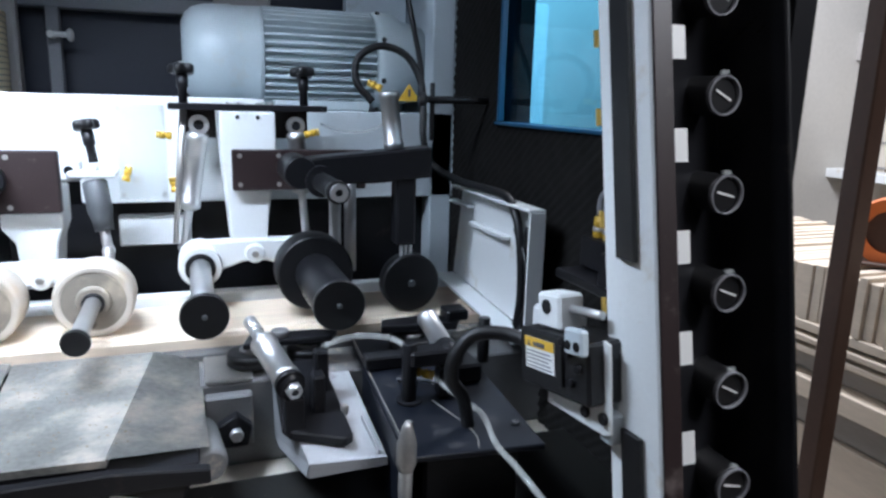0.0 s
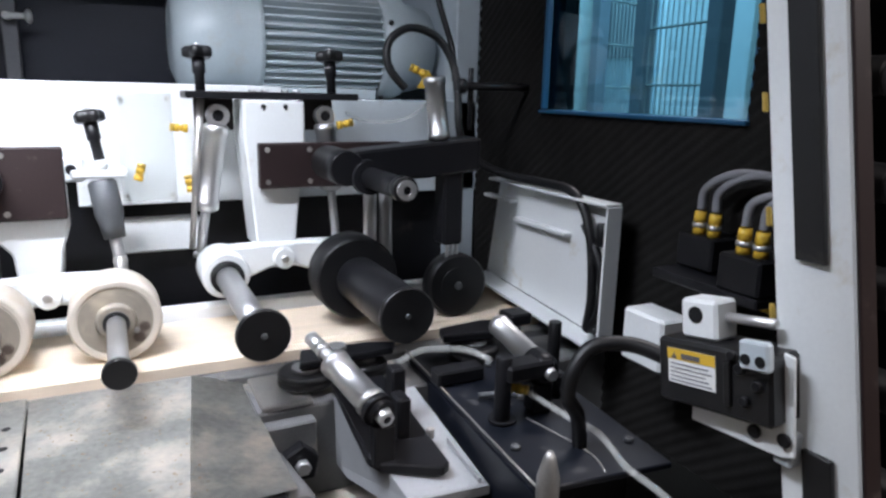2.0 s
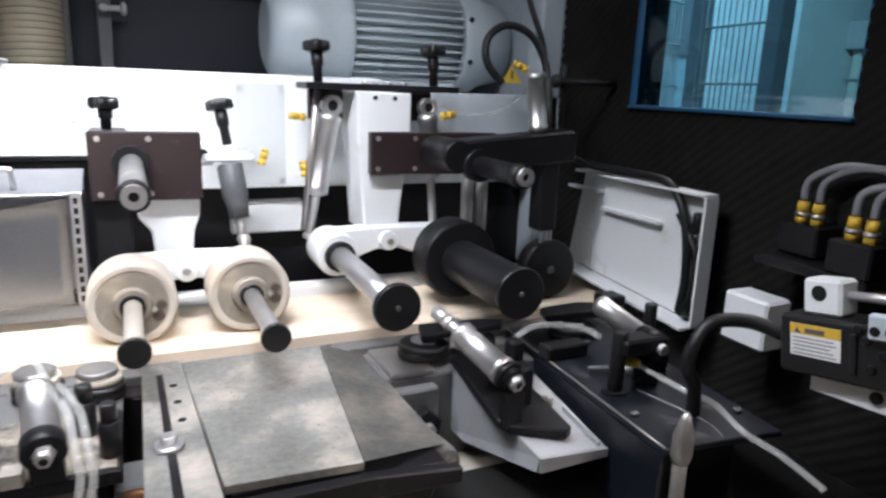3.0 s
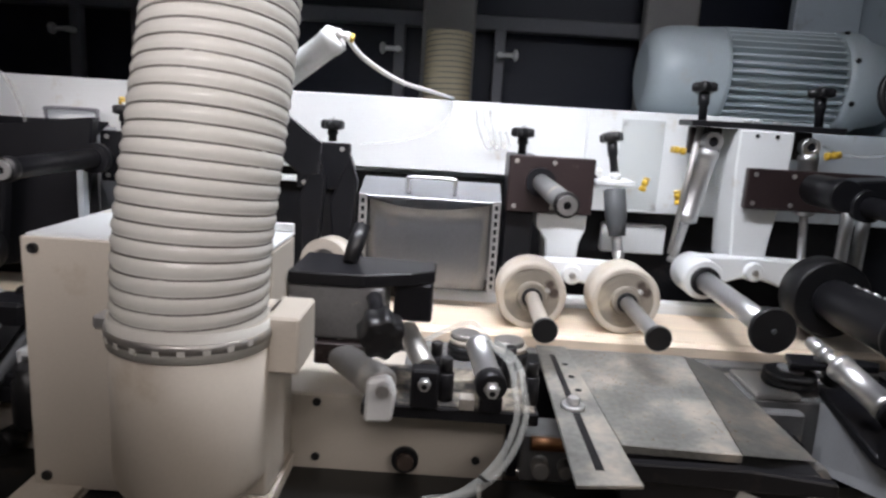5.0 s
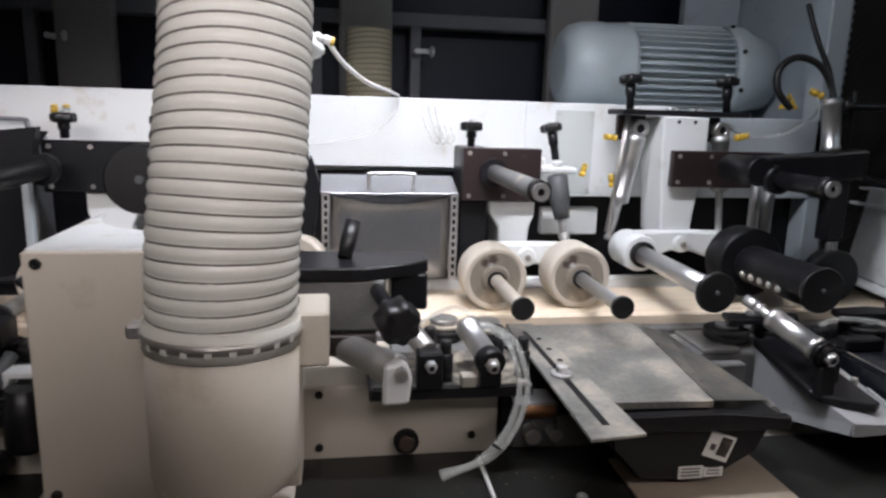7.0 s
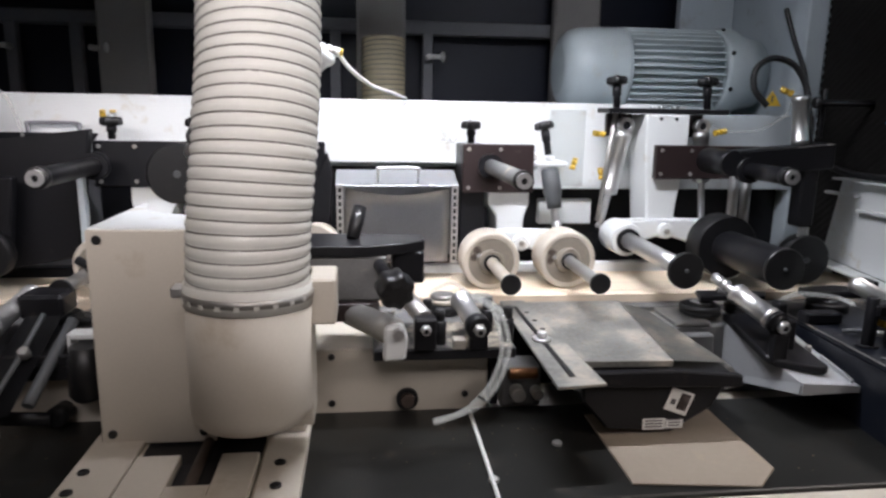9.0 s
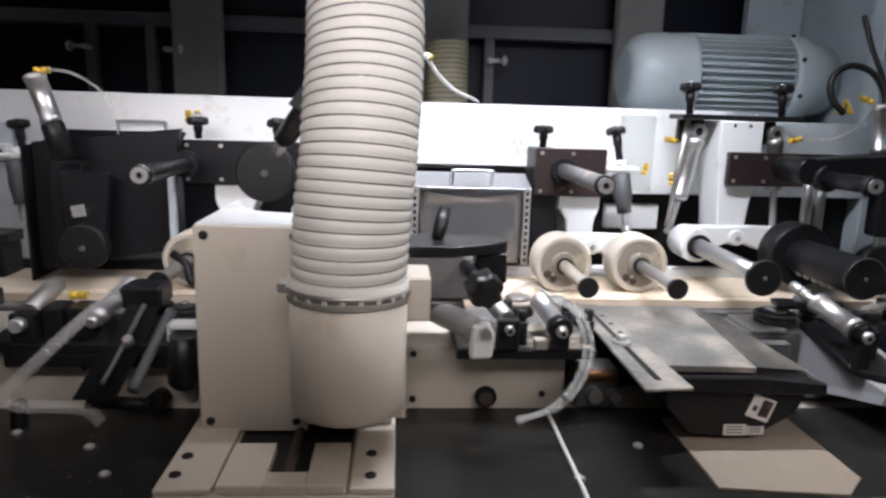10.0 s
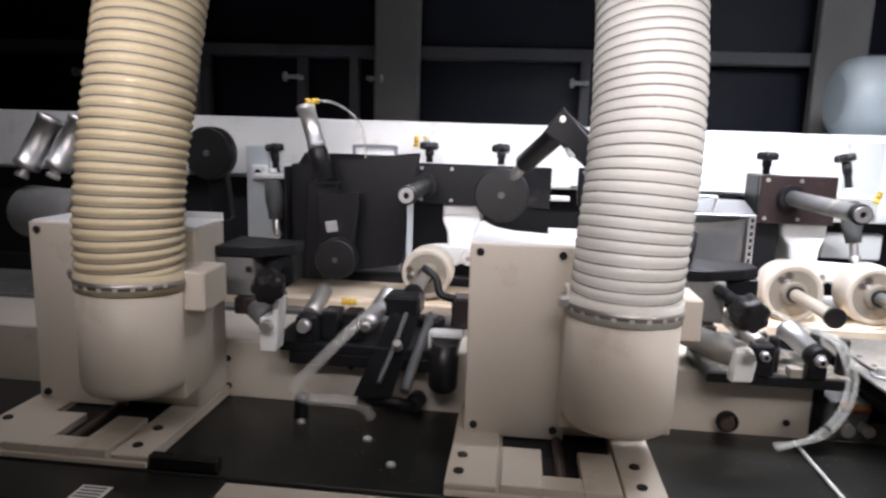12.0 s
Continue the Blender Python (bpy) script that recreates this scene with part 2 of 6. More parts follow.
def prism(outline, axis, lo, hi, bevel=0.0015, bm=None):
    """An outline of 2D points, pushed along an axis: 'y' takes (x, z), 'x' takes (y, z), 'z' takes (x, y)."""
    b = bmesh.new()
    put = {"y": lambda p, d: (p[0], d, p[1]), "x": lambda p, d: (d, p[0], p[1]), "z": lambda p, d: (p[0], p[1], d)}[axis]
    a = [b.verts.new(put(p, lo)) for p in outline]
    c = [b.verts.new(put(p, hi)) for p in outline]
    b.faces.new(a)
    b.faces.new(c[::-1])
    for i in range(len(a)):
        j = (i + 1) % len(a)
        b.faces.new((a[i], c[i], c[j], a[j]))
    bmesh.ops.recalc_face_normals(b, faces=b.faces)
    if bevel:
        bmesh.ops.bevel(b, geom=b.edges[:], offset=bevel, segments=1, affect="EDGES", profile=0.5)
    return merge(bm, b) if bm else b


def lathe(p0, p1, profile, seg=28, bm=None, lobes=0, depth=0.0):
    """A turned body from p0 to p1; profile: (share of the length, radius) from end to end, closed at its ends."""
    p0, p1 = Vector(p0), Vector(p1)
    b = bmesh.new()
    q = (p1 - p0).to_track_quat("Z", "Y").to_matrix()
    rings = []
    for f, r in profile:
        ring = []
        for k in range(seg):
            a = 2 * math.pi * k / seg
            rr = r * (1 - depth + depth * math.cos(a * lobes)) if lobes else r
            ring.append(b.verts.new(p0 + (p1 - p0) * f + q @ Vector((rr * math.cos(a), rr * math.sin(a), 0))))
        rings.append(ring)
    for i, (u, v) in enumerate(zip(rings, rings[1:])):
        flat = abs(profile[i][0] - profile[i + 1][0]) * (p1 - p0).length < abs(profile[i][1] - profile[i + 1][1]) * 0.4
        for k in range(seg):
            f = b.faces.new((u[k], u[(k + 1) % seg], v[(k + 1) % seg], v[k]))
            f.smooth = not flat
    b.faces.new(rings[0][::-1])
    b.faces.new(rings[-1])
    bmesh.ops.recalc_face_normals(b, faces=b.faces)
    return merge(bm, b) if bm else b


def rod(p0, p1, r, seg=20, bm=None, edge=None, **more):
    d = (Vector(p1) - Vector(p0)).length
    e = min(0.3, (edge if edge is not None else min(0.0015, r * 0.25)) / d)
    return lathe(p0, p1, [(0, r - e * d), (e, r), (1 - e, r), (1, r - e * d)], seg, bm, **more)


def smooth_path(points, steps=10):
    pts = [Vector(p) for p in points]
    out = []
    for i in range(len(pts) - 1):
        a, b, c, d = pts[max(i - 1, 0)], pts[i], pts[i + 1], pts[min(i + 2, len(pts) - 1)]
        for k in range(steps):
            t = k / steps
            out.append(0.5 * (2 * b + (c - a) * t + (2 * a - 5 * b + 4 * c - d) * t * t + (3 * b - a - 3 * c + d) * t ** 3))
    return out + [pts[-1]]


def frames_along(pts):
    up, out = None, []
    for i, p in enumerate(pts):
        d = (pts[min(i + 1, len(pts) - 1)] - pts[max(i - 1, 0)]).normalized()
        if up is None:
            up = d.orthogonal().normalized()
        up = (up - d * up.dot(d)).normalized()
        out.append((p, up, d.cross(up)))
    return out


def tube(points, r, seg=10, steps=8, bm=None, radius=None):
    """A swept tube; radius(i, count): its radius ring by ring."""
    b = bmesh.new()
    fr = frames_along(smooth_path(points, steps))
    rings = []
    for i, (p, u, v) in enumerate(fr):
        rr = radius(i, len(fr)) if radius else r
        rings.append([b.verts.new(p + rr * (u * math.cos(2 * math.pi * k / seg) + v * math.sin(2 * math.pi * k / seg))) for k in range(seg)])
    for u, v in zip(rings, rings[1:]):
        for k in range(seg):
            b.faces.new((u[k], u[(k + 1) % seg], v[(k + 1) % seg], v[k])).smooth = True
    b.faces.new(rings[0][::-1])
    b.faces.new(rings[-1])
    bmesh.ops.recalc_face_normals(b, faces=b.faces)
    return merge(bm, b) if bm else b


def ring(c, axis, r_out, r_in, width, seg=28):
    c, axis = Vector(c), Vector(axis).normalized()
    b = bmesh.new()
    q = axis.to_track_quat("Z", "Y").to_matrix()
    loops = []
    for r, w in ((r_out, -width / 2), (r_out, width / 2), (r_in, width / 2), (r_in, -width / 2)):
        loops.append([b.verts.new(c + q @ Vector((r * math.cos(2 * math.pi * k / seg), r * math.sin(2 * math.pi * k / seg), w))) for k in range(seg)])
    for i in range(4):
        u, v = loops[i], loops[(i + 1) % 4]
        for k in range(seg):
            b.faces.new((u[k], u[(k + 1) % seg], v[(k + 1) % seg], v[k])).smooth = i % 2 == 0
    bmesh.ops.recalc_face_normals(b, faces=b.faces)
    return b


def bolt(p, axis, r, h, parent, mat=None, name="bolt"):
    """A socket screw: a low round head with a hexagonal recess rim."""
    p, axis = Vector(p), Vector(axis).normalized()
    b = lathe(p, p + axis * h, [(0, r), (0.75, r), (1, r * 0.85), (1, r * 0.5), (0.5, r * 0.45)], 14)
    return part(name, b, mat or black_plastic, parent)


def star_knob(p, foot, r=0.026, label="", mat=None):
    """A five-lobed clamping knob on its threaded stem."""
    p, foot = Vector(p), Vector(foot)
    d = (p - foot).normalized()
    k = thing("star_knob", foot, label or "black plastic star knob on a threaded black stem", "knob", "star knobs")
    part("grip", lathe(p - d * 0.009, p + d * 0.009, [(0, r * 0.75), (0.15, r), (0.8, r), (1, r * 0.8), (1, 0.005)], 40, lobes=5, depth=0.13), mat or black_plastic, k)
    part("cap_screw", rod(p + d * 0.0085, p + d * 0.014, 0.006, 10), steel, k, "small steel screw")
    part("stem", lathe(foot, p - d * 0.008, [(0, 0.008), (0.5, 0.008), (0.55, 0.0105), (1, 0.0105)], 16), black_paint, k)
    return k

# ---- setting: workshop round the machine ----
whole("floor", box((-7, -5, -0.1), (8, 7, 0.0), 0), concrete, "stained grey concrete workshop floor", "floor", "structure")
whole("wall_south", box((-7, -5.1, 0), (8, -5, 4.2), 0), plaster, "plain plastered workshop wall", "wall", "structure")
whole("wall_north", box((-7, 7.0, 0), (8, 7.1, 4.2), 0), plaster, "plain plastered workshop wall", "wall", "structure")
whole("wall_west", box((-7.1, -5, 0), (-7, 7, 4.2), 0), plaster, "plain plastered workshop wall", "wall", "structure")
whole("wall_east", box((8.0, -5, 0), (8.1, 7, 4.2), 0), plaster, "plain plastered workshop wall", "wall", "structure")
whole("ceiling", box((-7, -5, 4.2), (8, 7, 4.3), 0), plaster, "plain pale workshop ceiling", "ceiling", "structure")


# ---- the machine's hood ----
def hood():
    h = thing("machine_hood", (-1.0, 1.5, 0.0), "sheet metal sound hood of a wood moulding machine", "machine", "", "structure")
    part("back_wall", box((-3.4, 2.34, 0.3), (0.7, 2.38, 1.92), 0), navy, h, "dark navy back panels")
    part("roof", box((-3.4, 0.50, 1.92), (0.7, 2.38, 1.96), 0), navy, h, "dark hood roof")
    part("end_wall", box((-3.44, 0.50, 0.3), (-3.4, 2.38, 1.96), 0), navy, h)
    part("far_end_wall", box((0.62, 1.40, 0.3), (0.66, 2.38, 1.92), 0), grey_paint, h)
    # out-of-view panel, added to keep overhead light off the rollers
    part("front_light_blocker", box((-3.4, 0.50, 1.47), (0.37, 0.515, 1.919), 0), navy, h, "plain unseen front panel added to block light")
    for z0, z1 in ((1.508, 1.556), (1.88, 1.92)):
        part("rail", box((-3.4, 2.258, z0 - 0.003), (0.62, 2.33, z1 - 0.004), 0.004), frame_grey, h, "grey horizontal rail")
    for x in (-2.26, -1.395, -0.54, 0.16):
        part("post", box((x - 0.085, 2.20, 0.9), (x + 0.085, 2.255, 1.92), 0.008), post_grey, h, "brown-grey upright post")
    for x in (-1.772, -1.567, -0.70, -0.372, -2.62, -2.16):
        part("door_edge", box((x - 0.018, 2.25, 0.9), (x + 0.018, 2.29, 1.507), 0.003), frame_grey, h, "grey door edge")
    return h


HOOD = hood()


def tee_latch(x, side):
    t = thing("door_latch", (x, 2.25, 1.425), "small white plastic wing latch on the hood door", "latch", "door latches")
    part("stem", rod((x, 2.21, 1.425), (x + side * 0.045, 2.21, 1.425), 0.008, 12), label_white, t)
    part("pivot", rod((x, 2.20, 1.425), (x, 2.25, 1.425), 0.010, 12), label_white, t)
    part("wing", lathe((x + side * 0.042, 2.21, 1.425), (x + side * 0.058, 2.21, 1.425), [(0, 0.016), (0.3, 0.024), (0.7, 0.024), (1, 0.014)], 18, lobes=2, depth=0.12), label_white, t)


for x, side in ((-1.772, -1), (-1.50, 1), (-0.70, -1), (-0.372, 1), (-2.62, -1)):
    tee_latch(x, side)


def bed():
    b = thing("machine_bed", (-1.0, 0.9, 0.0), "cream painted machine bed with a black deck", "machine")
    part("cabinet", box((-3.2, 0.50, 0.0), (0.62, 1.30, 0.70), 0.01), cream_paint, b)
    part("deck", box((-3.0, 0.545, 0.700), (0.58, 0.842, 0.727), 0.002), black_deck, b, "black painted deck plate with dust")
    part("front_lip", box((-3.2, 0.50, 0.690), (0.62, 0.542, 0.722), 0.003), cream_paint, b)
    part("rail_front", box((-3.0, 0.846, 0.70), (-0.395, 1.04, 0.838), 0.003), cream_paint, b, "cream front face of the bed rail")
    part("rail_right", box((-0.02, 0.93, 0.70), (0.60, 1.04, 0.838), 0.003), cast_grey, b, "dusty cast iron bed")
    part("well", box((-0.39, 1.00, 0.70), (-0.03, 1.04, 0.836), 0.003), black_paint, b)
    part("track", box((-3.0, 1.045, 0.80), (0.60, 1.40, 0.846), 0.002), cast_grey, b, "dusty iron bed under the board")
    part("fence", box((-0.70, 1.272, 0.8465), (0.56, 1.300, 0.888), 0.002), white_paint, b, "white guide fence")
    part("fence", box((-3.0, 1.272, 0.8465), (-0.78, 1.300, 0.888), 0.002), black_paint, b, "black guide fence")
    # black sheet gives the void under the beam its darkness
    part("void_backing", box((-3.0, 1.46, 0.60), (0.60, 1.50, 1.14), 0), black_paint, b, "black sheet standing for the unlit void behind the rollers")
    for x, z in ((-0.665, 0.826), (-0.665, 0.742), (-0.44, 0.826), (-0.435, 0.752), (-1.46, 0.80), (-1.46, 0.745), (-1.22, 0.80)):
        bolt((x, 0.846, z), (0, -1, 0), 0.006, 0.004, b)
    for x, y in ((-1.285, 0.747), (-1.155, 0.70), (-0.31, 0.697), (-0.43, 0.60), (-1.10, 0.62)):
        bolt((x, y, 0.727), (0, 0, 1), 0.008, 0.005, b, steel)
    h = part("port", ring((-0.536, 0.843, 0.748), (0, 1, 0), 0.019, 0.013, 0.012), black_plastic, b, "black rubber grommet")
    part("port_core", rod((-0.536, 0.835, 0.745), (-0.536, 0.85, 0.745), 0.0125, 18), deep_brown, h)
    return b


bed()


def beam():
    b = thing("cross_beam", (-1.0, 1.45, 1.05), "long white painted steel beam behind the rollers", "beam")
    part("face", box((-3.1, 1.400, 1.112), (-0.22, 1.440, 1.262), 0.002), white_paint, b)
    part("face", box((-0.2195, 1.400, 1.050), (0.135, 1.440, 1.262), 0.002), white_paint, b)
    part("face", box((0.137, 1.402, 1.050), (0.57, 1.440, 1.240), 0.002), grey_paint, b, "pale grey end plate")
    part("top", box((-3.1, 1.4405, 1.10), (0.57, 1.96, 1.235), 0.002), grey_paint, b)
    part("under_plate", box((-0.16, 1.43, 0.955), (-0.02, 1.455, 1.02), 0.003), white_paint, b)
    return b


beam()


def beam_plate():
    p = thing("acrylic_plate", (-0.10, 1.395, 1.06), "thin clear acrylic plate fixed to the white beam", "plate")
    part("sheet", box((-0.150, 1.394, 1.058), (-0.060, 1.3985, 1.245), 0.001), clear_plate, p)
    for x, z in ((-0.142, 1.236), (-0.068, 1.236), (-0.142, 1.068), (-0.068, 1.068)):
        bolt((x, 1.394, z), (0, -1, 0), 0.004, 0.002, p, dusty_steel)
    return p


beam_plate()

# ---- board ----
def board():
    outline = [(1.072, 0.847), (1.266, 0.847), (1.266, 0.868), (1.100, 0.868), (1.096, 0.865), (1.072, 0.865)]
    return whole("pine_board", prism(outline, "x", -1.62, 0.52, 0.0008), wood, "long pale planed pine board under the rollers", "board")


board()


# ---- end wall with acoustic foam and a blue window ----
def ridged(y0, y1, z0, z1, x):
    """Acoustic foam with slanting ridges, facing -x."""
    pitch, step = 0.020, 0.005
    ny, nz = max(2, round((y1 - y0) / step)), max(2, round((z1 - z0) / step))
    verts, faces = [], []
    for i in range(ny + 1):
        for j in range(nz + 1):
            y, z = y0 + (y1 - y0) * i / ny, z0 + (z1 - z0) * j / nz
            d = 0.0055 * abs(math.sin(math.pi * (z + y * 0.75) / pitch)) + 0.002 * noise.noise((y * 30, z * 30, 0))
            verts.append((x - d, y, z))
    for i in range(ny):
        for j in range(nz):
            a = i * (nz + 1) + j
            faces.append((a, a + 1, a + nz + 2, a + nz + 1))
    me = bpy.data.meshes.new("foam")
    me.from_pydata(verts, [], faces)
    b = bmesh.new()
    b.from_mesh(me)
    bpy.data.meshes.remove(me)
    for f in b.faces:
        f.smooth = True
    return b


def end_wall():
    w = thing("wall_end", (0.60, 1.0, 0.3), "black foam-lined end wall with a blue window", "wall", "", "structure")
    y0, y1, z0, z1 = 0.50, 1.40, 0.30, 1.92
    wy0, wy1, wz0, wz1 = 0.70, 1.150, 1.228, 1.62
    for a, b, c, d in ((y0, y1, z0, wz0), (y0, y1, wz1, z1), (y0, wy0, wz0, wz1), (wy1, y1, wz0, wz1)):
        part("foam_panel", ridged(a, b, c, d, 0.562), foam, w, "black ridged acoustic foam")
        part("wall_panel", box((0.595, a, c), (0.625, b, d), 0), black_paint, w)
    f = part("window_frame", box((0.549, wy0 - 0.004, wz0 - 0.003), (0.60, wy1 + 0.004, wz0 + 0.003), 0.001), blue_frame, w, "bright blue window edging")
    for lo, hi in (((0.553, wy1 - 0.004, wz0 + 0.0035), (0.566, wy1 + 0.004, wz1)), ((0.56, wy0 - 0.004, wz0 + 0.0035), (0.60, wy0 + 0.004, wz1))):
        part("window_frame", box(lo, hi, 0.002), blue_frame, w)
    pane = part("pane", box((0.567, wy0, wz0), (0.571, wy1, wz1), 0), blue_glass, w, "blue tinted clear pane")
    pane.visible_shadow = False
    return w


end_wall()


def guard():
    g = thing("chip_guard", (0.52, 1.07, 0.87), "pale painted folded sheet-metal guard beside the board", "guard")
    part("panel", prism([(0.872, 0.880), (1.255, 0.905), (1.215, 1.097), (0.872, 1.097)], "x", 0.512, 0.516, 0.001), white_paint, g)
    part("top_lip", prism([(0.870, 1.096), (1.217, 1.096), (1.217, 1.101), (0.870, 1.101)], "x", 0.486, 0.517, 0.001), white_paint, g)
    part("end_lip", box((0.488, 0.868, 0.880), (0.517, 0.873, 1.096), 0.001), white_paint, g)
    part("base_lip", prism([(0.874, 0.874), (1.255, 0.898), (1.255, 0.904), (0.874, 0.879)], "x", 0.47, 0.513, 0.001), white_paint, g)
    part("stay", box((0.495, 0.98, 1.030), (0.512, 1.14, 1.036), 0.001), white_paint, g, "welded flat stay")
    part("stay", box((0.495, 1.15, 1.060), (0.512, 1.25, 1.066), 0.001), white_paint, g)
    for z in (0.91, 1.05):
        part("hinge", rod((0.500, 0.892, z - 0.018), (0.500, 0.892, z + 0.018), 0.008, 12), black_plastic, g, "black hinge")
    return g


guard()


# ---- pressure wheels and rollers (these turn) ----
def pressure_wheel(x, z, tip_y, shaft_mat, face=1.112, r=0.062, width=0.075):
    w = thing("cream_roller", (x, face, z), "cream rubber pressure roller on a long shaft, dusty", "roller", "cream pressure rollers")
    y0, y1 = face, face + width
    part("tyre", lathe((x, y0, z), (x, y1, z), [(0.03, r * 0.80), (0.0, r * 0.84), (0.0, r * 0.93), (0.08, r), (0.9, r), (1, r * 0.95), (1, r * 0.5)], 40), white_rubber, w, "cream rubber tyre")
    part("hub", lathe((x, y0 + 0.0015, z), (x, y1 - 0.006, z), [(0, r * 0.42), (0, r * 0.79), (1, r * 0.79)], 36), hub_cream, w, "cream cast hub")
    part("boss", lathe((x, y0 - 0.007, z), (x, y0 + 0.004, z), [(0, r * 0.27), (0, r * 0.38), (0.3, r * 0.42), (1, r * 0.46)], 30), hub_cream, w)
    part("seal", ring((x, y0 - 0.009, z), (0, 1, 0), 0.0175, 0.0128, 0.008), black_plastic, w, "dark seal ring")
    part("shaft", lathe((x, tip_y + 0.006, z), (x, y0 + 0.01, z), [(0, 0.0115), (0.02, 0.0125), (1, 0.0125)], 20), shaft_mat, w)
    part("end_cap", lathe((x, tip_y, z), (x, tip_y + 0.008, z), [(0, 0.005), (0.01, 0.018), (0.3, 0.0195), (1, 0.0195)], 24), black_plastic, w, "black round end cap")
    # proud dark discs stand for the shade inside the lock screw holes
    for dx, dz, rr in ((-0.009, 0.0375, 0.0075), (0.008, 0.0385, 0.0085)):
        part("lock_hole", lathe((x + dx, y0 + 0.0008, z + dz), (x + dx, y0 + 0.006, z + dz), [(0, rr * 0.5), (0.05, rr), (1, rr)], 14), deep_brown, w, "dark disc painted as a shaded lock screw hole")
    part("lock_screw", rod((x, y0 - 0.002, z + 0.030), (x, y0 + 0.006, z + 0.030), 0.004, 10), steel, w)
    return w


WHEELS = [pressure_wheel(-0.342, 0.928, 0.917, white_rubber), pressure_wheel(-0.176, 0.930, 0.908, steel), pressure_wheel(-1.116, 0.930, 0.912, dusty_steel, 1.10, 0.056)]


def feed_roller():
    x, z = 0.190, 0.952
    w = thing("feed_roller", (x, 1.0, z), "black feed roller with a wide flange and bright screws", "roller")
    part("flange", lathe((x, 1.125, z), (x, 1.185, z), [(0, 0.03), (0, 0.066), (0.06, 0.070), (0.94, 0.070), (1, 0.066), (1, 0.03)], 40), rubber, w, "black rubber flange")
    part("sleeve", lathe((x, 0.922, z), (x, 1.126, z), [(0, 0.036), (0.03, 0.038), (0.97, 0.038), (1, 0.037)], 32), black_paint, w)
    part("end_disc", lathe((x, 0.916, z), (x, 0.924, z), [(0, 0.006), (0.0, 0.039), (0.3, 0.041), (1, 0.041)], 32), black_plastic, w)
    part("centre_screw", rod((x, 0.913, z), (x, 0.918, z), 0.004, 10), sleeve_grey, w)
    part("hub", lathe((x, 1.1855, z + 0.006), (x, 1.2345, z + 0.006), [(0, 0.028), (0, 0.034), (0.1, 0.036), (0.9, 0.036), (1, 0.03)], 32), dusty_steel, w, "bright hub")
    for k in range(5):
        bolt((x, 0.985 + 0.028 * k, z + 0.036), (0, 0, 1), 0.0065, 0.006, w, steel, "set_screw")
    return w


ROLLER = feed_roller()


def plain_roller():
    x, z = -0.008, 0.957
    w = thing("roller_shaft", (x, 1.0, z), "bright steel roller shaft with a black round end disc", "shaft")
    part("shaft", lathe((x, 0.922, z - 0.006), (x, 1.215, z - 0.002), [(0, 0.0185), (1, 0.0185)], 24), steel, w)
    part("end_disc", lathe((x, 0.916, z - 0.006), (x, 0.925, z - 0.006), [(0, 0.005), (0, 0.033), (0.3, 0.035), (1, 0.035)], 32), rubber, w, "black end disc")
    part("screw", rod((x, 0.913, z - 0.006), (x, 0.917, z - 0.006), 0.004, 10), sleeve_grey, w)
    part("seal", ring((x, 1.203, z - 0.002), (0, 1, 0), 0.027, 0.0188, 0.012), black_plastic, w)
    part("hub", lathe((x, 1.206, z - 0.002), (x, 1.30, z - 0.002), [(0, 0.026), (0, 0.036), (0.1, 0.039), (0.9, 0.039), (1, 0.03)], 32), white_paint, w, "white painted hub")
    return w


plain_roller()


def swing_arm(x0, x1, z, y0, y1, pivot, name_label):
    """A white cast arm that carries two rollers."""
    a = thing("swing_arm", ((x0 + x1) / 2, y0, z), name_label, "arm", "white swing arms")
    out = []
    for k in range(9):
        t = math.pi / 2 + math.pi * k / 8
        out.append((x0 + 0.034 * math.cos(t), z + 0.034 * math.sin(t)))
    mid = (x0 + x1) / 2
    low = [(x0 + 0.02, z - 0.028), (mid - 0.02, z - 0.006), (mid + 0.02, z - 0.006), (x1 - 0.02, z - 0.028)]
    right = [(x1 + 0.034 * math.cos(t), z + 0.034 * math.sin(t)) for t in (-math.pi / 2 + math.pi * k / 8 for k in range(9))]
    part("casting", prism(out + low + right + [(mid + 0.03, z + 0.036), (mid - 0.03, z + 0.036)], "y", y0, y1, 0.004), white_paint, a)
    part("pivot_boss", lathe((pivot[0], y0 - 0.012, pivot[1]), (pivot[0], y0 + 0.01, pivot[1]), [(0, 0.010), (0, 0.016), (0.15, 0.018), (1, 0.020)], 24), white_paint, a)
    part("pivot_screw", rod((pivot[0], y0 - 0.016, pivot[1]), (pivot[0], y0 - 0.010, pivot[1]), 0.007, 6), dusty_steel, a)
    return a


swing_arm(-0.342, -0.176, 0.945, 1.19, 1.225, (-0.262, 0.955), "white cast swing arm carrying two cream wheels")
swing_arm(-0.010, 0.195, 0.962, 1.235, 1.27, (0.092, 0.972), "white cast swing arm carrying the feed roller")
swing_arm(-1.116, -0.94, 0.945, 1.19, 1.225, (-1.03, 0.955), "white cast swing arm carrying one cream wheel")


def support_post(x0, x1, b0, b1, top, bottom, y):
    p = thing("support_post", ((x0 + x1) / 2, y, bottom), "white painted tapered support post", "post", "white support posts")
    part("web", prism([(b0, bottom), (b1, bottom), (b1 + 0.004, bottom + 0.05), (x1, top - 0.07), (x1, top), (x0, top), (x0, top - 0.07), (b0 - 0.004, bottom + 0.05)], "y", y, y + 0.10, 0.003), white_paint, p)
    for dx in (0.32, 0.68):
        bolt((x0 + (x1 - x0) * dx, y, top - 0.010), (0, -1, 0), 0.004, 0.002, p)
    return p


support_post(0.037, 0.139, 0.052, 0.118, 1.238, 0.985, 1.25)
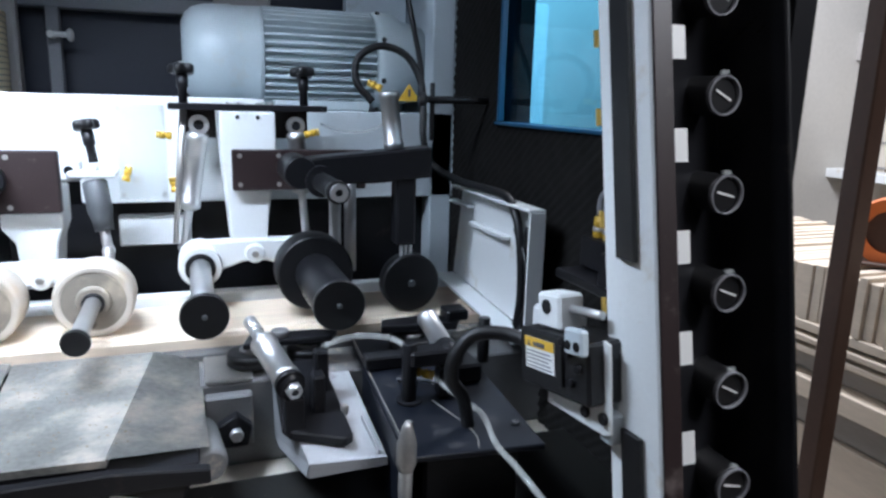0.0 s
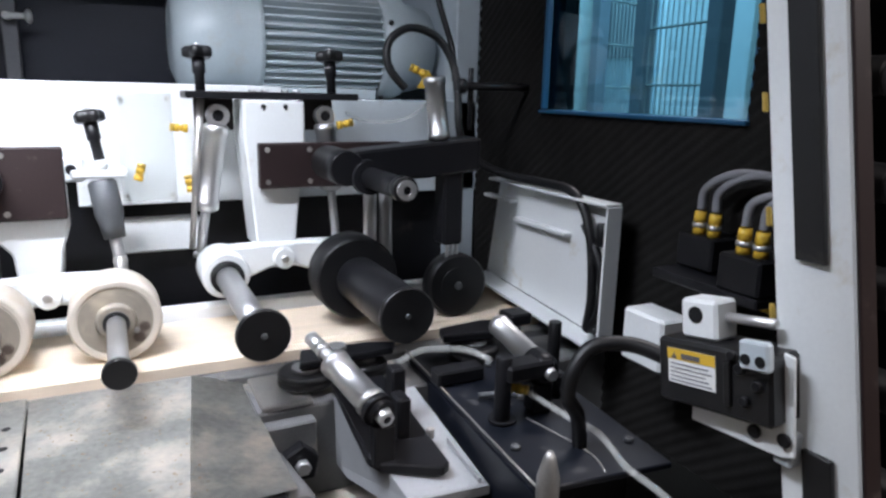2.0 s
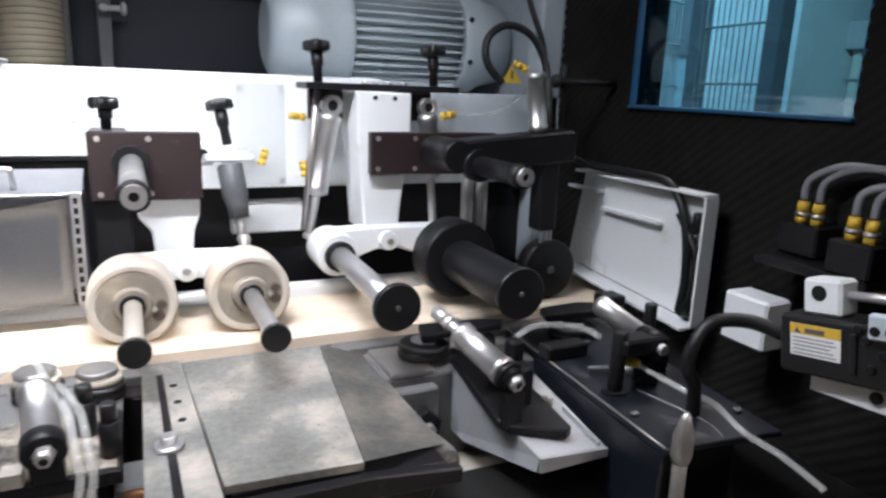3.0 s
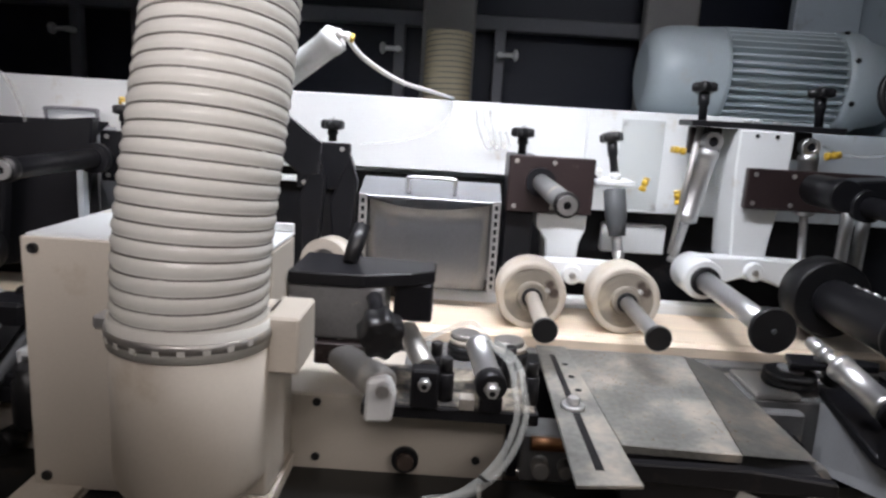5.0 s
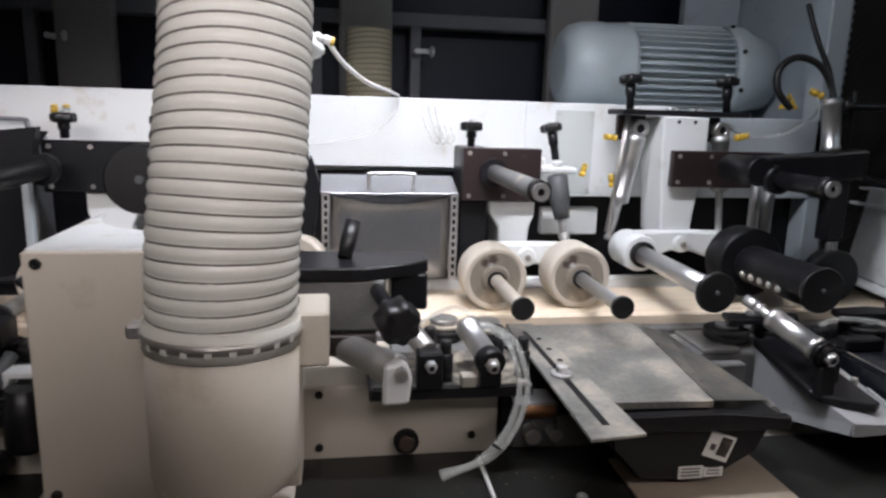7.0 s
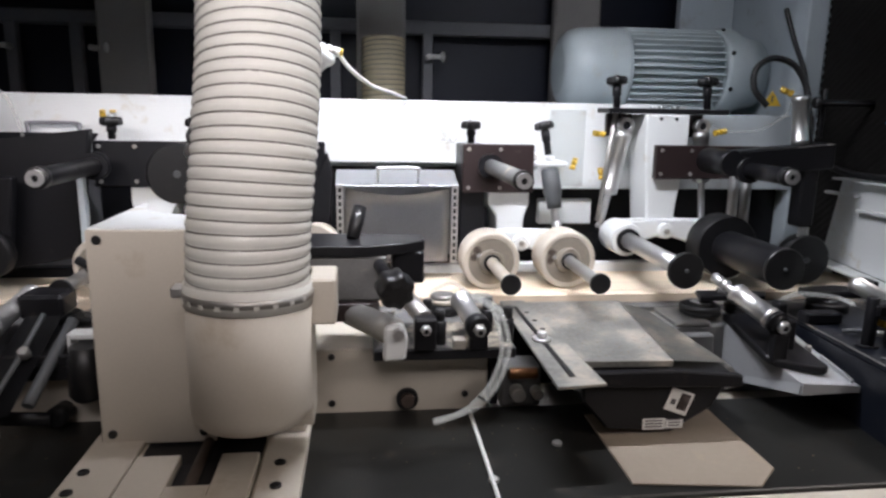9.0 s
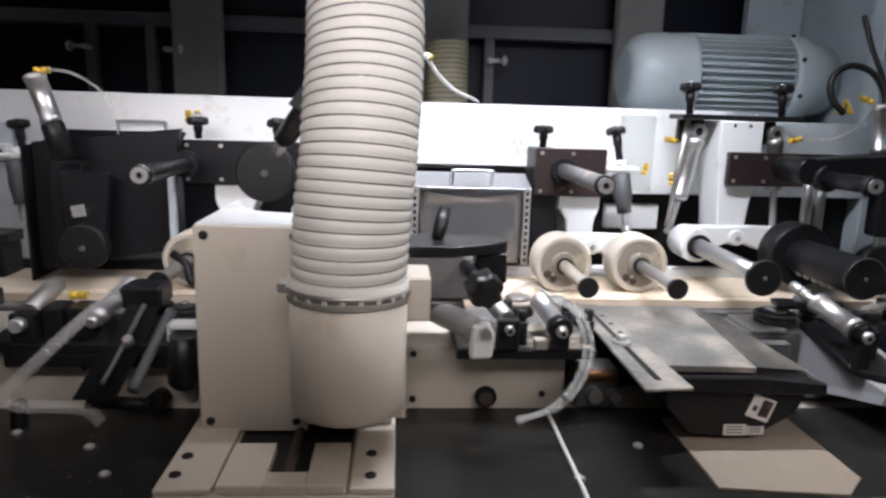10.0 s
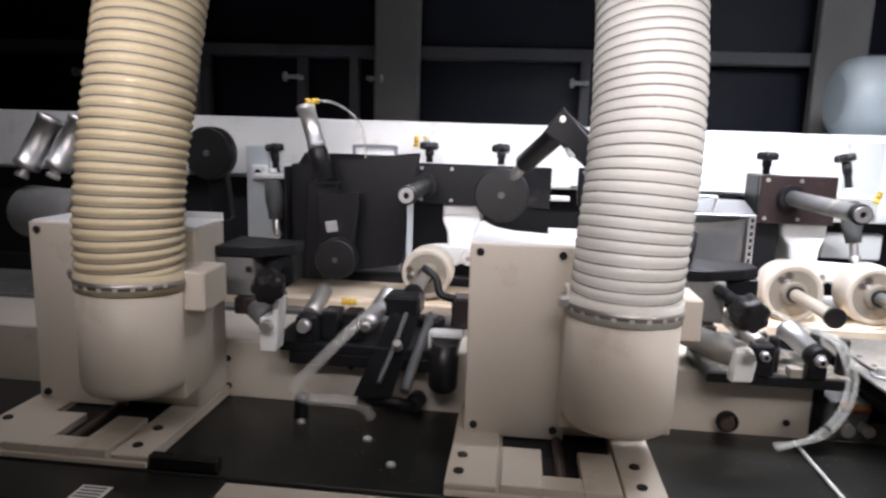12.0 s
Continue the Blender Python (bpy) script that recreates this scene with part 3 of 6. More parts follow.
support_post(-0.327, -0.232, -0.303, -0.246, 1.10, 0.955, 1.25)
support_post(-1.100, -1.010, -1.085, -1.025, 1.10, 0.955, 1.25)


# ---- dust extraction boxes with hoses ----
def hose_mesh(points, r=0.079, pitch=0.0153, rib=0.0020):
    pts = smooth_path(points, 40)
    total = sum((b - a).length for a, b in zip(pts, pts[1:]))
    n = int(total / pitch * 6)
    acc, out, i, d = 0.0, [], 0, 0.0
    want = [total * k / n for k in range(n + 1)]
    for w in want:
        while i < len(pts) - 2 and d + (pts[i + 1] - pts[i]).length < w:
            d += (pts[i + 1] - pts[i]).length
            i += 1
        seg = (pts[i + 1] - pts[i]).length
        out.append(pts[i].lerp(pts[i + 1], min(1, (w - d) / seg)))
    fr = frames_along(out)
    b, seg, rings = bmesh.new(), 40, []
    for k, (p, u, v) in enumerate(fr):
        row = []
        for s in range(seg):
            a = 2 * math.pi * s / seg
            rr = r + rib * (abs(math.sin(math.pi * (want[k] / pitch - s / seg))) - 0.5) + 0.0012 * noise.noise((p.z * 25, math.cos(a) * 1.5, math.sin(a) * 1.5 + p.x * 9))
            row.append(b.verts.new(p + rr * (u * math.cos(a) + v * math.sin(a))))
        rings.append(row)
    for p, q in zip(rings, rings[1:]):
        for s in range(seg):
            b.faces.new((p[s], p[(s + 1) % seg], q[(s + 1) % seg], q[s])).smooth = True
    bmesh.ops.recalc_face_normals(b, faces=b.faces)
    turns = total / pitch
    wire, per = [], 28
    for k in range(int(turns * per)):
        w = k / per * pitch
        f = w / total * n
        i0 = min(int(f), len(fr) - 2)
        p = fr[i0][0].lerp(fr[i0 + 1][0], f - i0)
        a = 2 * math.pi * (k / per)
        wire.append(p + (r - 0.0004) * (fr[i0][1] * math.cos(a) + fr[i0][2] * math.sin(a)))
    wb = bmesh.new()
    prev = None
    for (p, u, v) in frames_along(wire):
        row = [wb.verts.new(p + 0.0014 * (u * math.cos(c) + v * math.sin(c))) for c in (0, 2.1, 4.2)]
        if prev:
            for s in range(3):
                wb.faces.new((prev[s], prev[(s + 1) % 3], row[(s + 1) % 3], row[s])).smooth = True
        prev = row
    return b, wb


def dust_box(dx, hose_points, hose_mat, tint, rib):
    g = "dust boxes"
    o = Vector((dx, 0, 0))

    def at(x, y, z):
        return (x + dx, y, z)
    d = thing("dust_box", at(-0.83, 0.80, 0.745), "cream painted dust extraction box with a round duct", "dust box", g)
    part("body", box(at(-0.992, 0.731, 0.748), at(-0.700, 0.845, 1.064), 0.003), tint, d)
    part("front_panel", box(at(-0.996, 0.7235, 0.742), at(-0.832, 0.7305, 1.066), 0.0015), tint, d, "screwed cream front panel")
    # white_paint on this cream box puts the bright top light into the colour
    part("top_sheet", prism([(-0.9945 + dx, 0.7315), (-0.9945 + dx, 0.992), (-0.986 + dx, 0.990), (-0.980 + dx, 0.960), (-0.962 + dx, 0.905), (-0.930 + dx, 0.868), (-0.880 + dx, 0.850), (-0.70 + dx, 0.846), (-0.70 + dx, 0.7315)], "z", 1.0645, 1.0685, 0.0008), white_paint, d, "top sheet with a curved ear, whitened for the light on it")
    part("ear_lip", box(at(-0.9945, 0.850, 1.030), at(-0.990, 0.992, 1.064), 0.0008), white_paint, d)
    part("back_flange", box(at(-0.87, 0.838, 1.0690), at(-0.70, 0.844, 1.080), 0.001), white_paint, d)
    b = lathe(at(-0.763, 0.645, 0.818), at(-0.763, 0.645, 1.012), [(0, 0.0), (0, 0.066), (0.02, 0.075), (0.06, 0.080), (0.11, 0.082), (1, 0.082)], 48)
    part("duct", b, tint, d, "round cream duct")
    part("duct_back", prism([(-0.845 + dx, 0.645), (-0.845 + dx, 0.7225), (-0.681 + dx, 0.7225), (-0.681 + dx, 0.645)], "z", 0.800, 1.010, 0.002), tint, d)
    for x in (-0.980, -0.849):
        for z in (1.053, 0.760):
            bolt(at(x, 0.7235, z), (0, -1, 0), 0.0065, 0.005, d)
    part("outlet_block", box(at(-0.690, 0.652, 0.945), at(-0.648, 0.737, 1.010), 0.003), tint, d, "cream side block")
    # sliding base
    s = thing("slide_table", at(-0.83, 0.66, 0.727), "cream painted slide base with a slotted top", "slide", "slide tables")
    part("foot", box(at(-1.01, 0.545, 0.7275), at(-0.695, 0.95, 0.738), 0.002), tint, s)
    part("side_rail", box(at(-1.01, 0.548, 0.7385), at(-0.935, 0.92, 0.747), 0.0015), tint, s)
    part("side_rail", box(at(-0.755, 0.548, 0.7385), at(-0.695, 0.92, 0.747), 0.0015), tint, s)
    part("tongue", box(at(-0.930, 0.548, 0.7385), at(-0.869, 0.667, 0.752), 0.0015), tint, s)
    part("tongue", box(at(-0.813, 0.548, 0.7385), at(-0.760, 0.667, 0.752), 0.0015), tint, s)
    # thin black sheets paint in the shade of the sunken well
    part("slot_shade", box(at(-0.93, 0.668, 0.7385), at(-0.76, 0.90, 0.7395), 0), black_paint, s)
    part("well_shade", box(at(-0.8685, 0.585, 0.7385), at(-0.8135, 0.667, 0.7395), 0), black_paint, s)
    part("bridge", box(at(-0.8688, 0.548, 0.7385), at(-0.8132, 0.5845, 0.7515), 0.001), tint, s)
    part("lead_screw", rod(at(-0.842, 0.586, 0.7435), at(-0.842, 0.72, 0.7435), 0.008, 14), deep_brown, s)
    for x, y in ((-0.990, 0.636), (-0.992, 0.585), (-0.729, 0.641), (-0.728, 0.580)):
        bolt(at(x, y, 0.747), (0, 0, 1), 0.008, 0.003, s)
    h = thing("extraction_hose", hose_points[0], "ribbed plastic extraction hose clamped on the duct", "hose", "extraction hoses")
    wall, wire = hose_mesh(hose_points, rib=rib)
    part("hose_wall", wall, hose_mat, h)
    part("spiral_wire", wire, hose_wire, h, "grey spiral wire")
    part("cuff", ring(at(-0.763, 0.645, 0.996), (0.02, 0.05, 1), 0.0836, 0.0822, 0.030, 48), hose_mat, h, "smooth hose end")
    c = thing("hose_clamp", at(-0.763, 0.645, 0.99), "steel worm-drive clamp band with slots", "clamp", "hose clamps")
    part("band", ring(at(-0.763, 0.645, 0.996), (0.02, 0.05, 1), 0.0854, 0.0838, 0.010, 48), dusty_steel, c)
    part("worm_housing", box(at(-0.858, 0.620, 0.994), at(-0.842, 0.645, 1.010), 0.003), steel, c)
    for k in range(9):
        a = radians(205 + 16 * k)
        cx, cy = -0.763 + 0.0850 * math.cos(a), 0.645 + 0.0850 * math.sin(a)
        part("slot", box(at(cx - 0.0036, cy - 0.0008, 0.9930), at(cx + 0.0036, cy + 0.0008, 0.9985), 0, (0, 0, math.degrees(a) + 90)), hose_white, c)


dust_box(0.0, [(-0.763, 0.645, 0.995), (-0.759, 0.645, 1.08), (-0.749, 0.660, 1.20), (-0.744, 0.69, 1.32), (-0.746, 0.725, 1.45), (-0.75, 0.76, 1.60), (-0.75, 0.80, 1.90)], hose_white, cream_paint, 0.0032)
dust_box(-0.762, [(-1.525, 0.645, 0.995), (-1.525, 0.645, 1.08), (-1.521, 0.655, 1.18), (-1.512, 0.68, 1.32), (-1.506, 0.715, 1.45), (-1.50, 0.76, 1.60), (-1.50, 0.80, 1.90)], hose_beige, cream_paint, 0.0062)


# ---- motor on the beam ----
def big_motor():
    y, z, r = 1.80, 1.366, 0.125
    m = thing("electric_motor", (0.2, y, 1.236), "grey painted finned electric motor lying on the beam", "motor")
    part("fan_cover", lathe((-0.022, y, z), (0.168, y, z), [(0, 0.075), (0.05, 0.098), (0.14, 0.114), (0.30, 0.123), (0.62, 0.126), (0.64, 0.1235), (0.93, 0.126), (1, 0.126)], 64), motor_paint, m, "smooth grey fan cover")
    body = part("body", lathe((0.166, y, z), (0.456, y, z), [(0, 0.108), (1, 0.108)], 40), motor_paint, m)
    for k in range(38):
        a = 2 * math.pi * k / 38
        b = box((0.170, -0.0024, 0.104), (0.452, 0.0024, 0.128), 0.0008)
        bmesh.ops.rotate(b, verts=b.verts, matrix=Matrix.Rotation(a, 3, "X"))
        bmesh.ops.translate(b, verts=b.verts, vec=(0, y, z))
        part("cooling_fin", b, motor_paint, body)
    part("end_shield", lathe((0.454, y, z), (0.598, y, z), [(0, 0.128), (0.12, 0.132), (0.4, 0.130), (0.6, 0.112), (1, 0.10)], 48), motor_paint, m, "grey end shield")
    for k in range(8):
        a = 2 * math.pi * (k + 0.5) / 8
        bolt((0.468, y + 0.132 * math.cos(a), z + 0.132 * math.sin(a)), (0, math.cos(a), math.sin(a)), 0.0065, 0.006, m)
    part("foot", box((0.19, y - 0.12, 1.2355), (0.43, y + 0.12, 1.262), 0.003), motor_paint, m)
    return m


big_motor()


# ---- pneumatics ----
def air_cylinder(top, bottom, r, barrel, label, barrel_mat=None, rod_to=None, lug=True, group="air cylinders"):
    """An air cylinder: turned barrel with end rings, piston rod and eye lug."""
    top, bottom = Vector(top), Vector(bottom)
    c = thing("air_cylinder", bottom, label, "air cylinder", group)
    mid = top.lerp(bottom, barrel)
    part("barrel", lathe(top, mid, [(0, r * 0.8), (0.03, r * 1.06), (0.12, r * 1.06), (0.13, r * 0.97), (0.86, r * 0.97), (0.87, r * 1.06), (0.97, r * 1.06), (1, r * 0.7)], 28), barrel_mat or aluminium, c)
    part("piston_rod", rod(mid, bottom, r * 0.42, 16), steel, c)
    d = (bottom - top).normalized()
    part("rod_nut", rod(bottom - d * 0.010, bottom, r * 0.62, 6), steel, c)
    if lug:
        y = Vector((0, 1, 0))
        e = top - d * r * 0.7
        part("eye_lug", ring(e, y, r * 0.95, r * 0.5, r * 1.2, 24), barrel_mat or aluminium, c)
        part("eye_pin", rod(e - y * r * 0.5, e + y * r * 0.5, r * 0.49, 14), black_paint, c, "dark pin")
    return c


def fitting(p, axis, mat=None, r=0.007, n=0.022):
    p, axis = Vector(p), Vector(axis).normalized()
    f = thing("air_fitting", p, "yellow push-in air fitting", "fitting", "air fittings")
    part("body", lathe(p, p + axis * n, [(0, r), (0.35, r), (0.36, r * 0.75), (0.6, r * 0.75), (0.61, r), (1, r * 0.9)], 14), mat or yellow, f)
    part("collar", ring(p + axis * (n + 0.003), axis, r * 0.95, r * 0.5, 0.005, 14), brass, f)
    return f


def hose(name, points, r, mat, label, category="tube", steps=8):
    return whole(name, tube(points, r, 12, steps), mat, label, category, "", "tubes")


def end_bar(x, y0, y1, z, mat, parent_label):
    """A round bar that sticks out of a plate, with a bright ring nut on its end."""
    b = thing("round_bar", (x, y1, z), parent_label, "bar", "round bars")
    part("bar", lathe((x, y0 + 0.012, z), (x, y1, z), [(0, 0.015), (0.04, 0.0165), (1, 0.0165)], 24), mat, b)
    part("end_sleeve", lathe((x, y0, z), (x, y0 + 0.02, z), [(0, 0.012), (0.1, 0.0185), (0.9, 0.0185), (1, 0.016)], 24), black_plastic, b, "black end sleeve")
    part("ring_nut", ring((x, y0 - 0.002, z), (0, 1, 0), 0.014, 0.006, 0.006, 20), steel, b)
    part("socket", rod((x, y0 - 0.001, z), (x, y0 + 0.004, z), 0.006, 6), black_paint, b)
    part("collar", ring((x, y1 - 0.02, z), (0, 1, 0), 0.027, 0.0166, 0.02, 28), black_paint, b, "black clamp collar")
    return b


# ---- unit over the feed roller ----
def top_bar():
    b = thing("top_bar", (0.09, 1.27, 1.19), "dark steel cross bar bolted on the white post", "bar")
    part("bar", box((-0.050, 1.262, 1.2395), (0.240, 1.345, 1.251), 0.0015), black_paint, b)
    part("cheek", box((-0.030, 1.330, 1.185), (0.034, 1.345, 1.239), 0.002), maroon, b)
    part("cheek", box((0.142, 1.330, 1.185), (0.212, 1.345, 1.239), 0.002), maroon, b)
    for x in (0.058, 0.078, 0.112, 0.132):
        bolt((x, 1.275, 1.251), (0, 0, 1), 0.007, 0.005, b, steel)
    return b


top_bar()
star_knob((-0.023, 1.300, 1.312), (-0.023, 1.290, 1.251), 0.025)
star_knob((0.199, 1.300, 1.314), (0.199, 1.290, 1.251), 0.025)
air_cylinder((0.000, 1.295, 1.198), (-0.036, 1.318, 0.965), 0.0195, 0.64, "bright slim air cylinder with an eye lug, tilted", aluminium)
air_cylinder((0.180, 1.272, 1.200), (0.196, 1.265, 0.985), 0.018, 0.55, "slim pale air cylinder behind the dark plate", aluminium)
whole("adjusting_rod", lathe((-0.024, 1.290, 1.239), (-0.050, 1.300, 0.985), [(0, 0.0065), (0.6, 0.0065), (0.62, 0.005), (1, 0.005)], 14), dusty_steel, "slim steel adjusting rod beside the air cylinder", "rod")
fitting((-0.046, 1.295, 1.190), (-1, 0, 0.1))
fitting((-0.045, 1.30, 1.085), (-0.2, 0, 1))
fitting((0.190, 1.23, 1.198), (1, 0, 0.2))


def dark_plate(x0, x1, z0, z1, y0, y1, mat, label, screws=True):
    p = thing("clamp_plate", ((x0 + x1) / 2, y0, z0), label, "plate", "clamp plates")
    part("plate", box((x0, y0, z0), (x1, y1, z1), 0.0025), mat, p)
    if screws:
        for x in (x0 + 0.014, min(x1 - 0.014, x0 + 0.085)):
            for z in (z0 + 0.011, z1 - 0.011):
                bolt((x, y0, z), (0, -1, 0), 0.0045, 0.002, p, dusty_steel)
    return p


dark_plate(0.056, 0.31, 1.093, 1.169, 1.232, 1.2495, maroon, "dark maroon steel clamp plate with screws")


def lever_arm():
    a = thing("lever_arm", (0.27, 1.12, 1.10), "black steel lever arm over the board", "arm")
    part("beam", prism([(0.150, 1.118), (0.150, 1.158), (0.200, 1.166), (0.405, 1.184), (0.405, 1.128), (0.300, 1.118)], "y", 1.105, 1.165, 0.004), black_paint, a)
    part("boss", lathe((0.160, 1.085, 1.140), (0.160, 1.19, 1.140), [(0, 0.018), (0, 0.026), (0.05, 0.028), (1, 0.028)], 28), black_paint, a)
    part("leg", box((0.338, 1.110, 1.000), (0.376, 1.150, 1.128), 0.004), black_paint, a, "black square leg")
    for k in range(3):
        part("guide_pin", rod((0.350 + 0.009 * k, 1.118, 0.975), (0.350 + 0.009 * k, 1.118, 1.001), 0.0035, 10), steel, a)
    return a


lever_arm()
end_bar(0.194, 0.936, 1.105, 1.126, black_paint, "black round bar with a bright ring nut")
air_cylinder((0.327, 1.135, 1.283), (0.340, 1.135, 1.170), 0.0175, 0.93, "bright upright air cylinder on the black arm", aluminium, lug=False)
fitting((0.318, 1.150, 1.286), (-0.8, 0.4, 0.4))
fitting((0.345, 1.170, 1.272), (0.5, 0.9, 0.1))
for x in (0.245, 0.275):
    whole("guide_rod", rod((x, 1.22, 0.93), (x, 1.22, 1.118), 0.012, 18), steel, "bright upright guide rod under the arm", "rod", "", "guide rods")


def black_wheel(c, axis, r, width, label, group="black rubber rollers"):
    c, axis = Vector(c), Vector(axis).normalized()
    w = thing("rubber_roller", c, label, "roller", group)
    a, b = c - axis * width / 2, c + axis * width / 2
    part("tyre", lathe(a, b, [(0, r * 0.62), (0, r * 0.93), (0.1, r), (0.9, r), (1, r * 0.93), (1, r * 0.4)], 40), rubber, w)
    part("disc", lathe(a - axis * 0.001, b, [(0, r * 0.2), (0, r * 0.6), (1, r * 0.6)], 32), rubber, w)
    part("axle_nut", lathe(a - axis * 0.005, a, [(0, r * 0.05), (0, r * 0.11), (1, r * 0.13)], 18), sleeve_grey, w, "dark axle nut")
    return w


black_wheel((0.369, 1.125, 0.926), (0, 1, 0), 0.056, 0.034, "black rubber wheel pressing on the board")
black_wheel((-1.634, 1.165, 1.174), (0.1, 1, 0), 0.060, 0.035, "black rubber wheel raised clear of the board")
black_wheel((-1.316, 1.095, 0.955), (0, 1, 0), 0.046, 0.030, "black wheel behind the dark cover")
black_wheel((-0.960, 1.102, 1.111), (0, 1, 0), 0.058, 0.032, "black rubber wheel on a raised arm")

# black cable loop and the lead over the guard
loop = [(0.33, 1.26, 1.262), (0.30, 1.27, 1.30), (0.305, 1.28, 1.345), (0.35, 1.29, 1.372), (0.405, 1.29, 1.358), (0.435, 1.28, 1.31), (0.437, 1.26, 1.25), (0.432, 1.24, 1.19),
        (0.445, 1.22, 1.142), (0.475, 1.15, 1.116), (0.492, 1.05, 1.112), (0.494, 0.965, 1.108), (0.494, 0.925, 1.075), (0.494, 0.905, 1.02), (0.494, 0.898, 0.95), (0.490, 0.90, 0.90)]
hose("cable", loop, 0.0075, rubber, "thick black cable looped and laid over the guard", "cable", 6)
hose("cable", [(0.44, 1.40, 1.50), (0.445, 1.36, 1.42), (0.442, 1.30, 1.34), (0.437, 1.275, 1.28)], 0.006, rubber, "black cable hanging behind the loop", "cable")
hose("cable", [(0.497, 0.93, 1.06), (0.497, 0.885, 1.0), (0.497, 0.882, 0.93), (0.49, 0.90, 0.895)], 0.007, rubber, "black cable along the guard edge", "cable")
k = thing("rod_adjuster", (0.416, 1.20, 1.262), "black rod with a round knob on an upright spindle", "adjuster")
part("rod", rod((0.416, 1.205, 1.270), (0.556, 1.205, 1.270), 0.007, 16), black_paint, k)
part("knob", lathe((0.408, 1.205, 1.270), (0.424, 1.205, 1.270), [(0, 0.008), (0.2, 0.013), (0.8, 0.013), (1, 0.008)], 20), black_plastic, k)
part("spindle", rod((0.440, 1.215, 1.19), (0.440, 1.215, 1.302), 0.005, 12), black_paint, k)
w = thing("warning_plate", (0.46, 1.49, 1.27), "yellow triangular warning plate on the motor end", "sign")
part("plate", prism([(0.445, 1.265), (0.500, 1.265), (0.4725, 1.305)], "y", 1.470, 1.473, 0.0005), yellow, w)
part("mark", box((0.470, 1.468, 1.275), (0.475, 1.4697, 1.292), 0), label_ink, w)

# upright grey panel behind the loop
whole("end_panel", box((0.43, 1.965, 1.0), (0.615, 2.0, 1.90), 0.003), grey_paint, "pale grey upright panel behind the motor", "panel", "structure")
whole("end_post", box((0.505, 1.402, 0.85), (0.558, 1.46, 1.90), 0.003), grey_paint, "grey corner post of the hood", "post", "structure")
hose("air_tube", [(0.345, 1.19, 1.268), (0.37, 1.25, 1.24), (0.34, 1.30, 1.205), (0.28, 1.33, 1.20), (0.24, 1.34, 1.215)], 0.003, clear_tube, "thin clear air tube")

# ---- unit over the two cream wheels ----
dark_plate(-0.390, -0.228, 1.060, 1.167, 1.232, 1.2495, maroon, "dark brown steel clamp plate with screws")
whole("clamp_block", box((-0.390, 1.2505, 0.93), (-0.335, 1.34, 1.166), 0.003), black_paint, "black block behind the clamp plate", "block")
end_bar(-0.331, 0.898, 1.232, 1.120, cast_grey, "grey round bar with a black end sleeve")
star_knob((-0.363, 1.291, 1.207), (-0.363, 1.291, 1.1665), 0.024)
star_knob((-0.190, 1.300, 1.208), (-0.180, 1.290, 1.142), 0.024)


def shock(x0, z0, x1, z1, y):
    s = thing("shock_absorber", (x1, y, z1), "dark grey rubber-sleeved spring strut on a white bracket", "strut", "spring struts")
    a, b = Vector((x0, y, z0)), Vector((x1, y - 0.02, z1))
    part("sleeve", lathe(a, a.lerp(b, 0.72), [(0, 0.016), (0.05, 0.021), (0.6, 0.0215), (0.75, 0.018), (1, 0.016)], 24), sleeve_grey, s)
    part("strut_rod", rod(a.lerp(b, 0.7), b, 0.009, 16), aluminium, s)
    part("rod_eye", ring(b, (0, 1, 0), 0.011, 0.005, 0.012, 18), aluminium, s)
    part("bracket", box((x0 - 0.042, y - 0.018, z0 + 0.004), (x0 + 0.038, y + 0.06, z0 + 0.016), 0.003), white_paint, s, "white bracket")
    part("collar", rod((x0, y, z0 + 0.016), (x0 - 0.001, y, z0 + 0.028), 0.011, 16), white_paint, s)
    part("clamp", box((x0 - 0.060, y + 0.01, z0 - 0.004), (x0 - 0.022, y + 0.05, z0 + 0.034), 0.004), white_paint, s, "white clamp")
    part("clamp_pin", rod((x0 - 0.041, y + 0.006, z0 + 0.016), (x0 - 0.041, y + 0.02, z0 + 0.016), 0.008, 14), black_paint, s)
    return s


shock(-0.180, 1.112, -0.163, 0.985, 1.275)
fitting((-0.128, 1.27, 1.110), (0.3, 0, 1))
whole("strut_pin", rod((-0.163, 1.24, 0.965), (-0.163, 1.255, 0.990), 0.010, 14), dusty_steel, "steel pin under the spring strut", "pin")


for dx in (0.0, 0.016, 0.030):
    hose("air_tube", [(-0.455 + dx, 1.398, 1.245), (-0.450 + dx, 1.385, 1.215), (-0.436 + dx, 1.378, 1.180), (-0.424 + dx, 1.380, 1.166), (-0.412 + dx, 1.388, 1.176), (-0.420 + dx, 1.398, 1.205)], 0.003, clear_tube, "thin clear air tube looped before the beam")
hose("air_tube", [(-0.505, 1.398, 1.258), (-0.515, 1.390, 1.225), (-0.555, 1.388, 1.190), (-0.625, 1.392, 1.168), (-0.69, 1.397, 1.160)], 0.0012, clear_tube, "thin clear lead hanging over the beam")

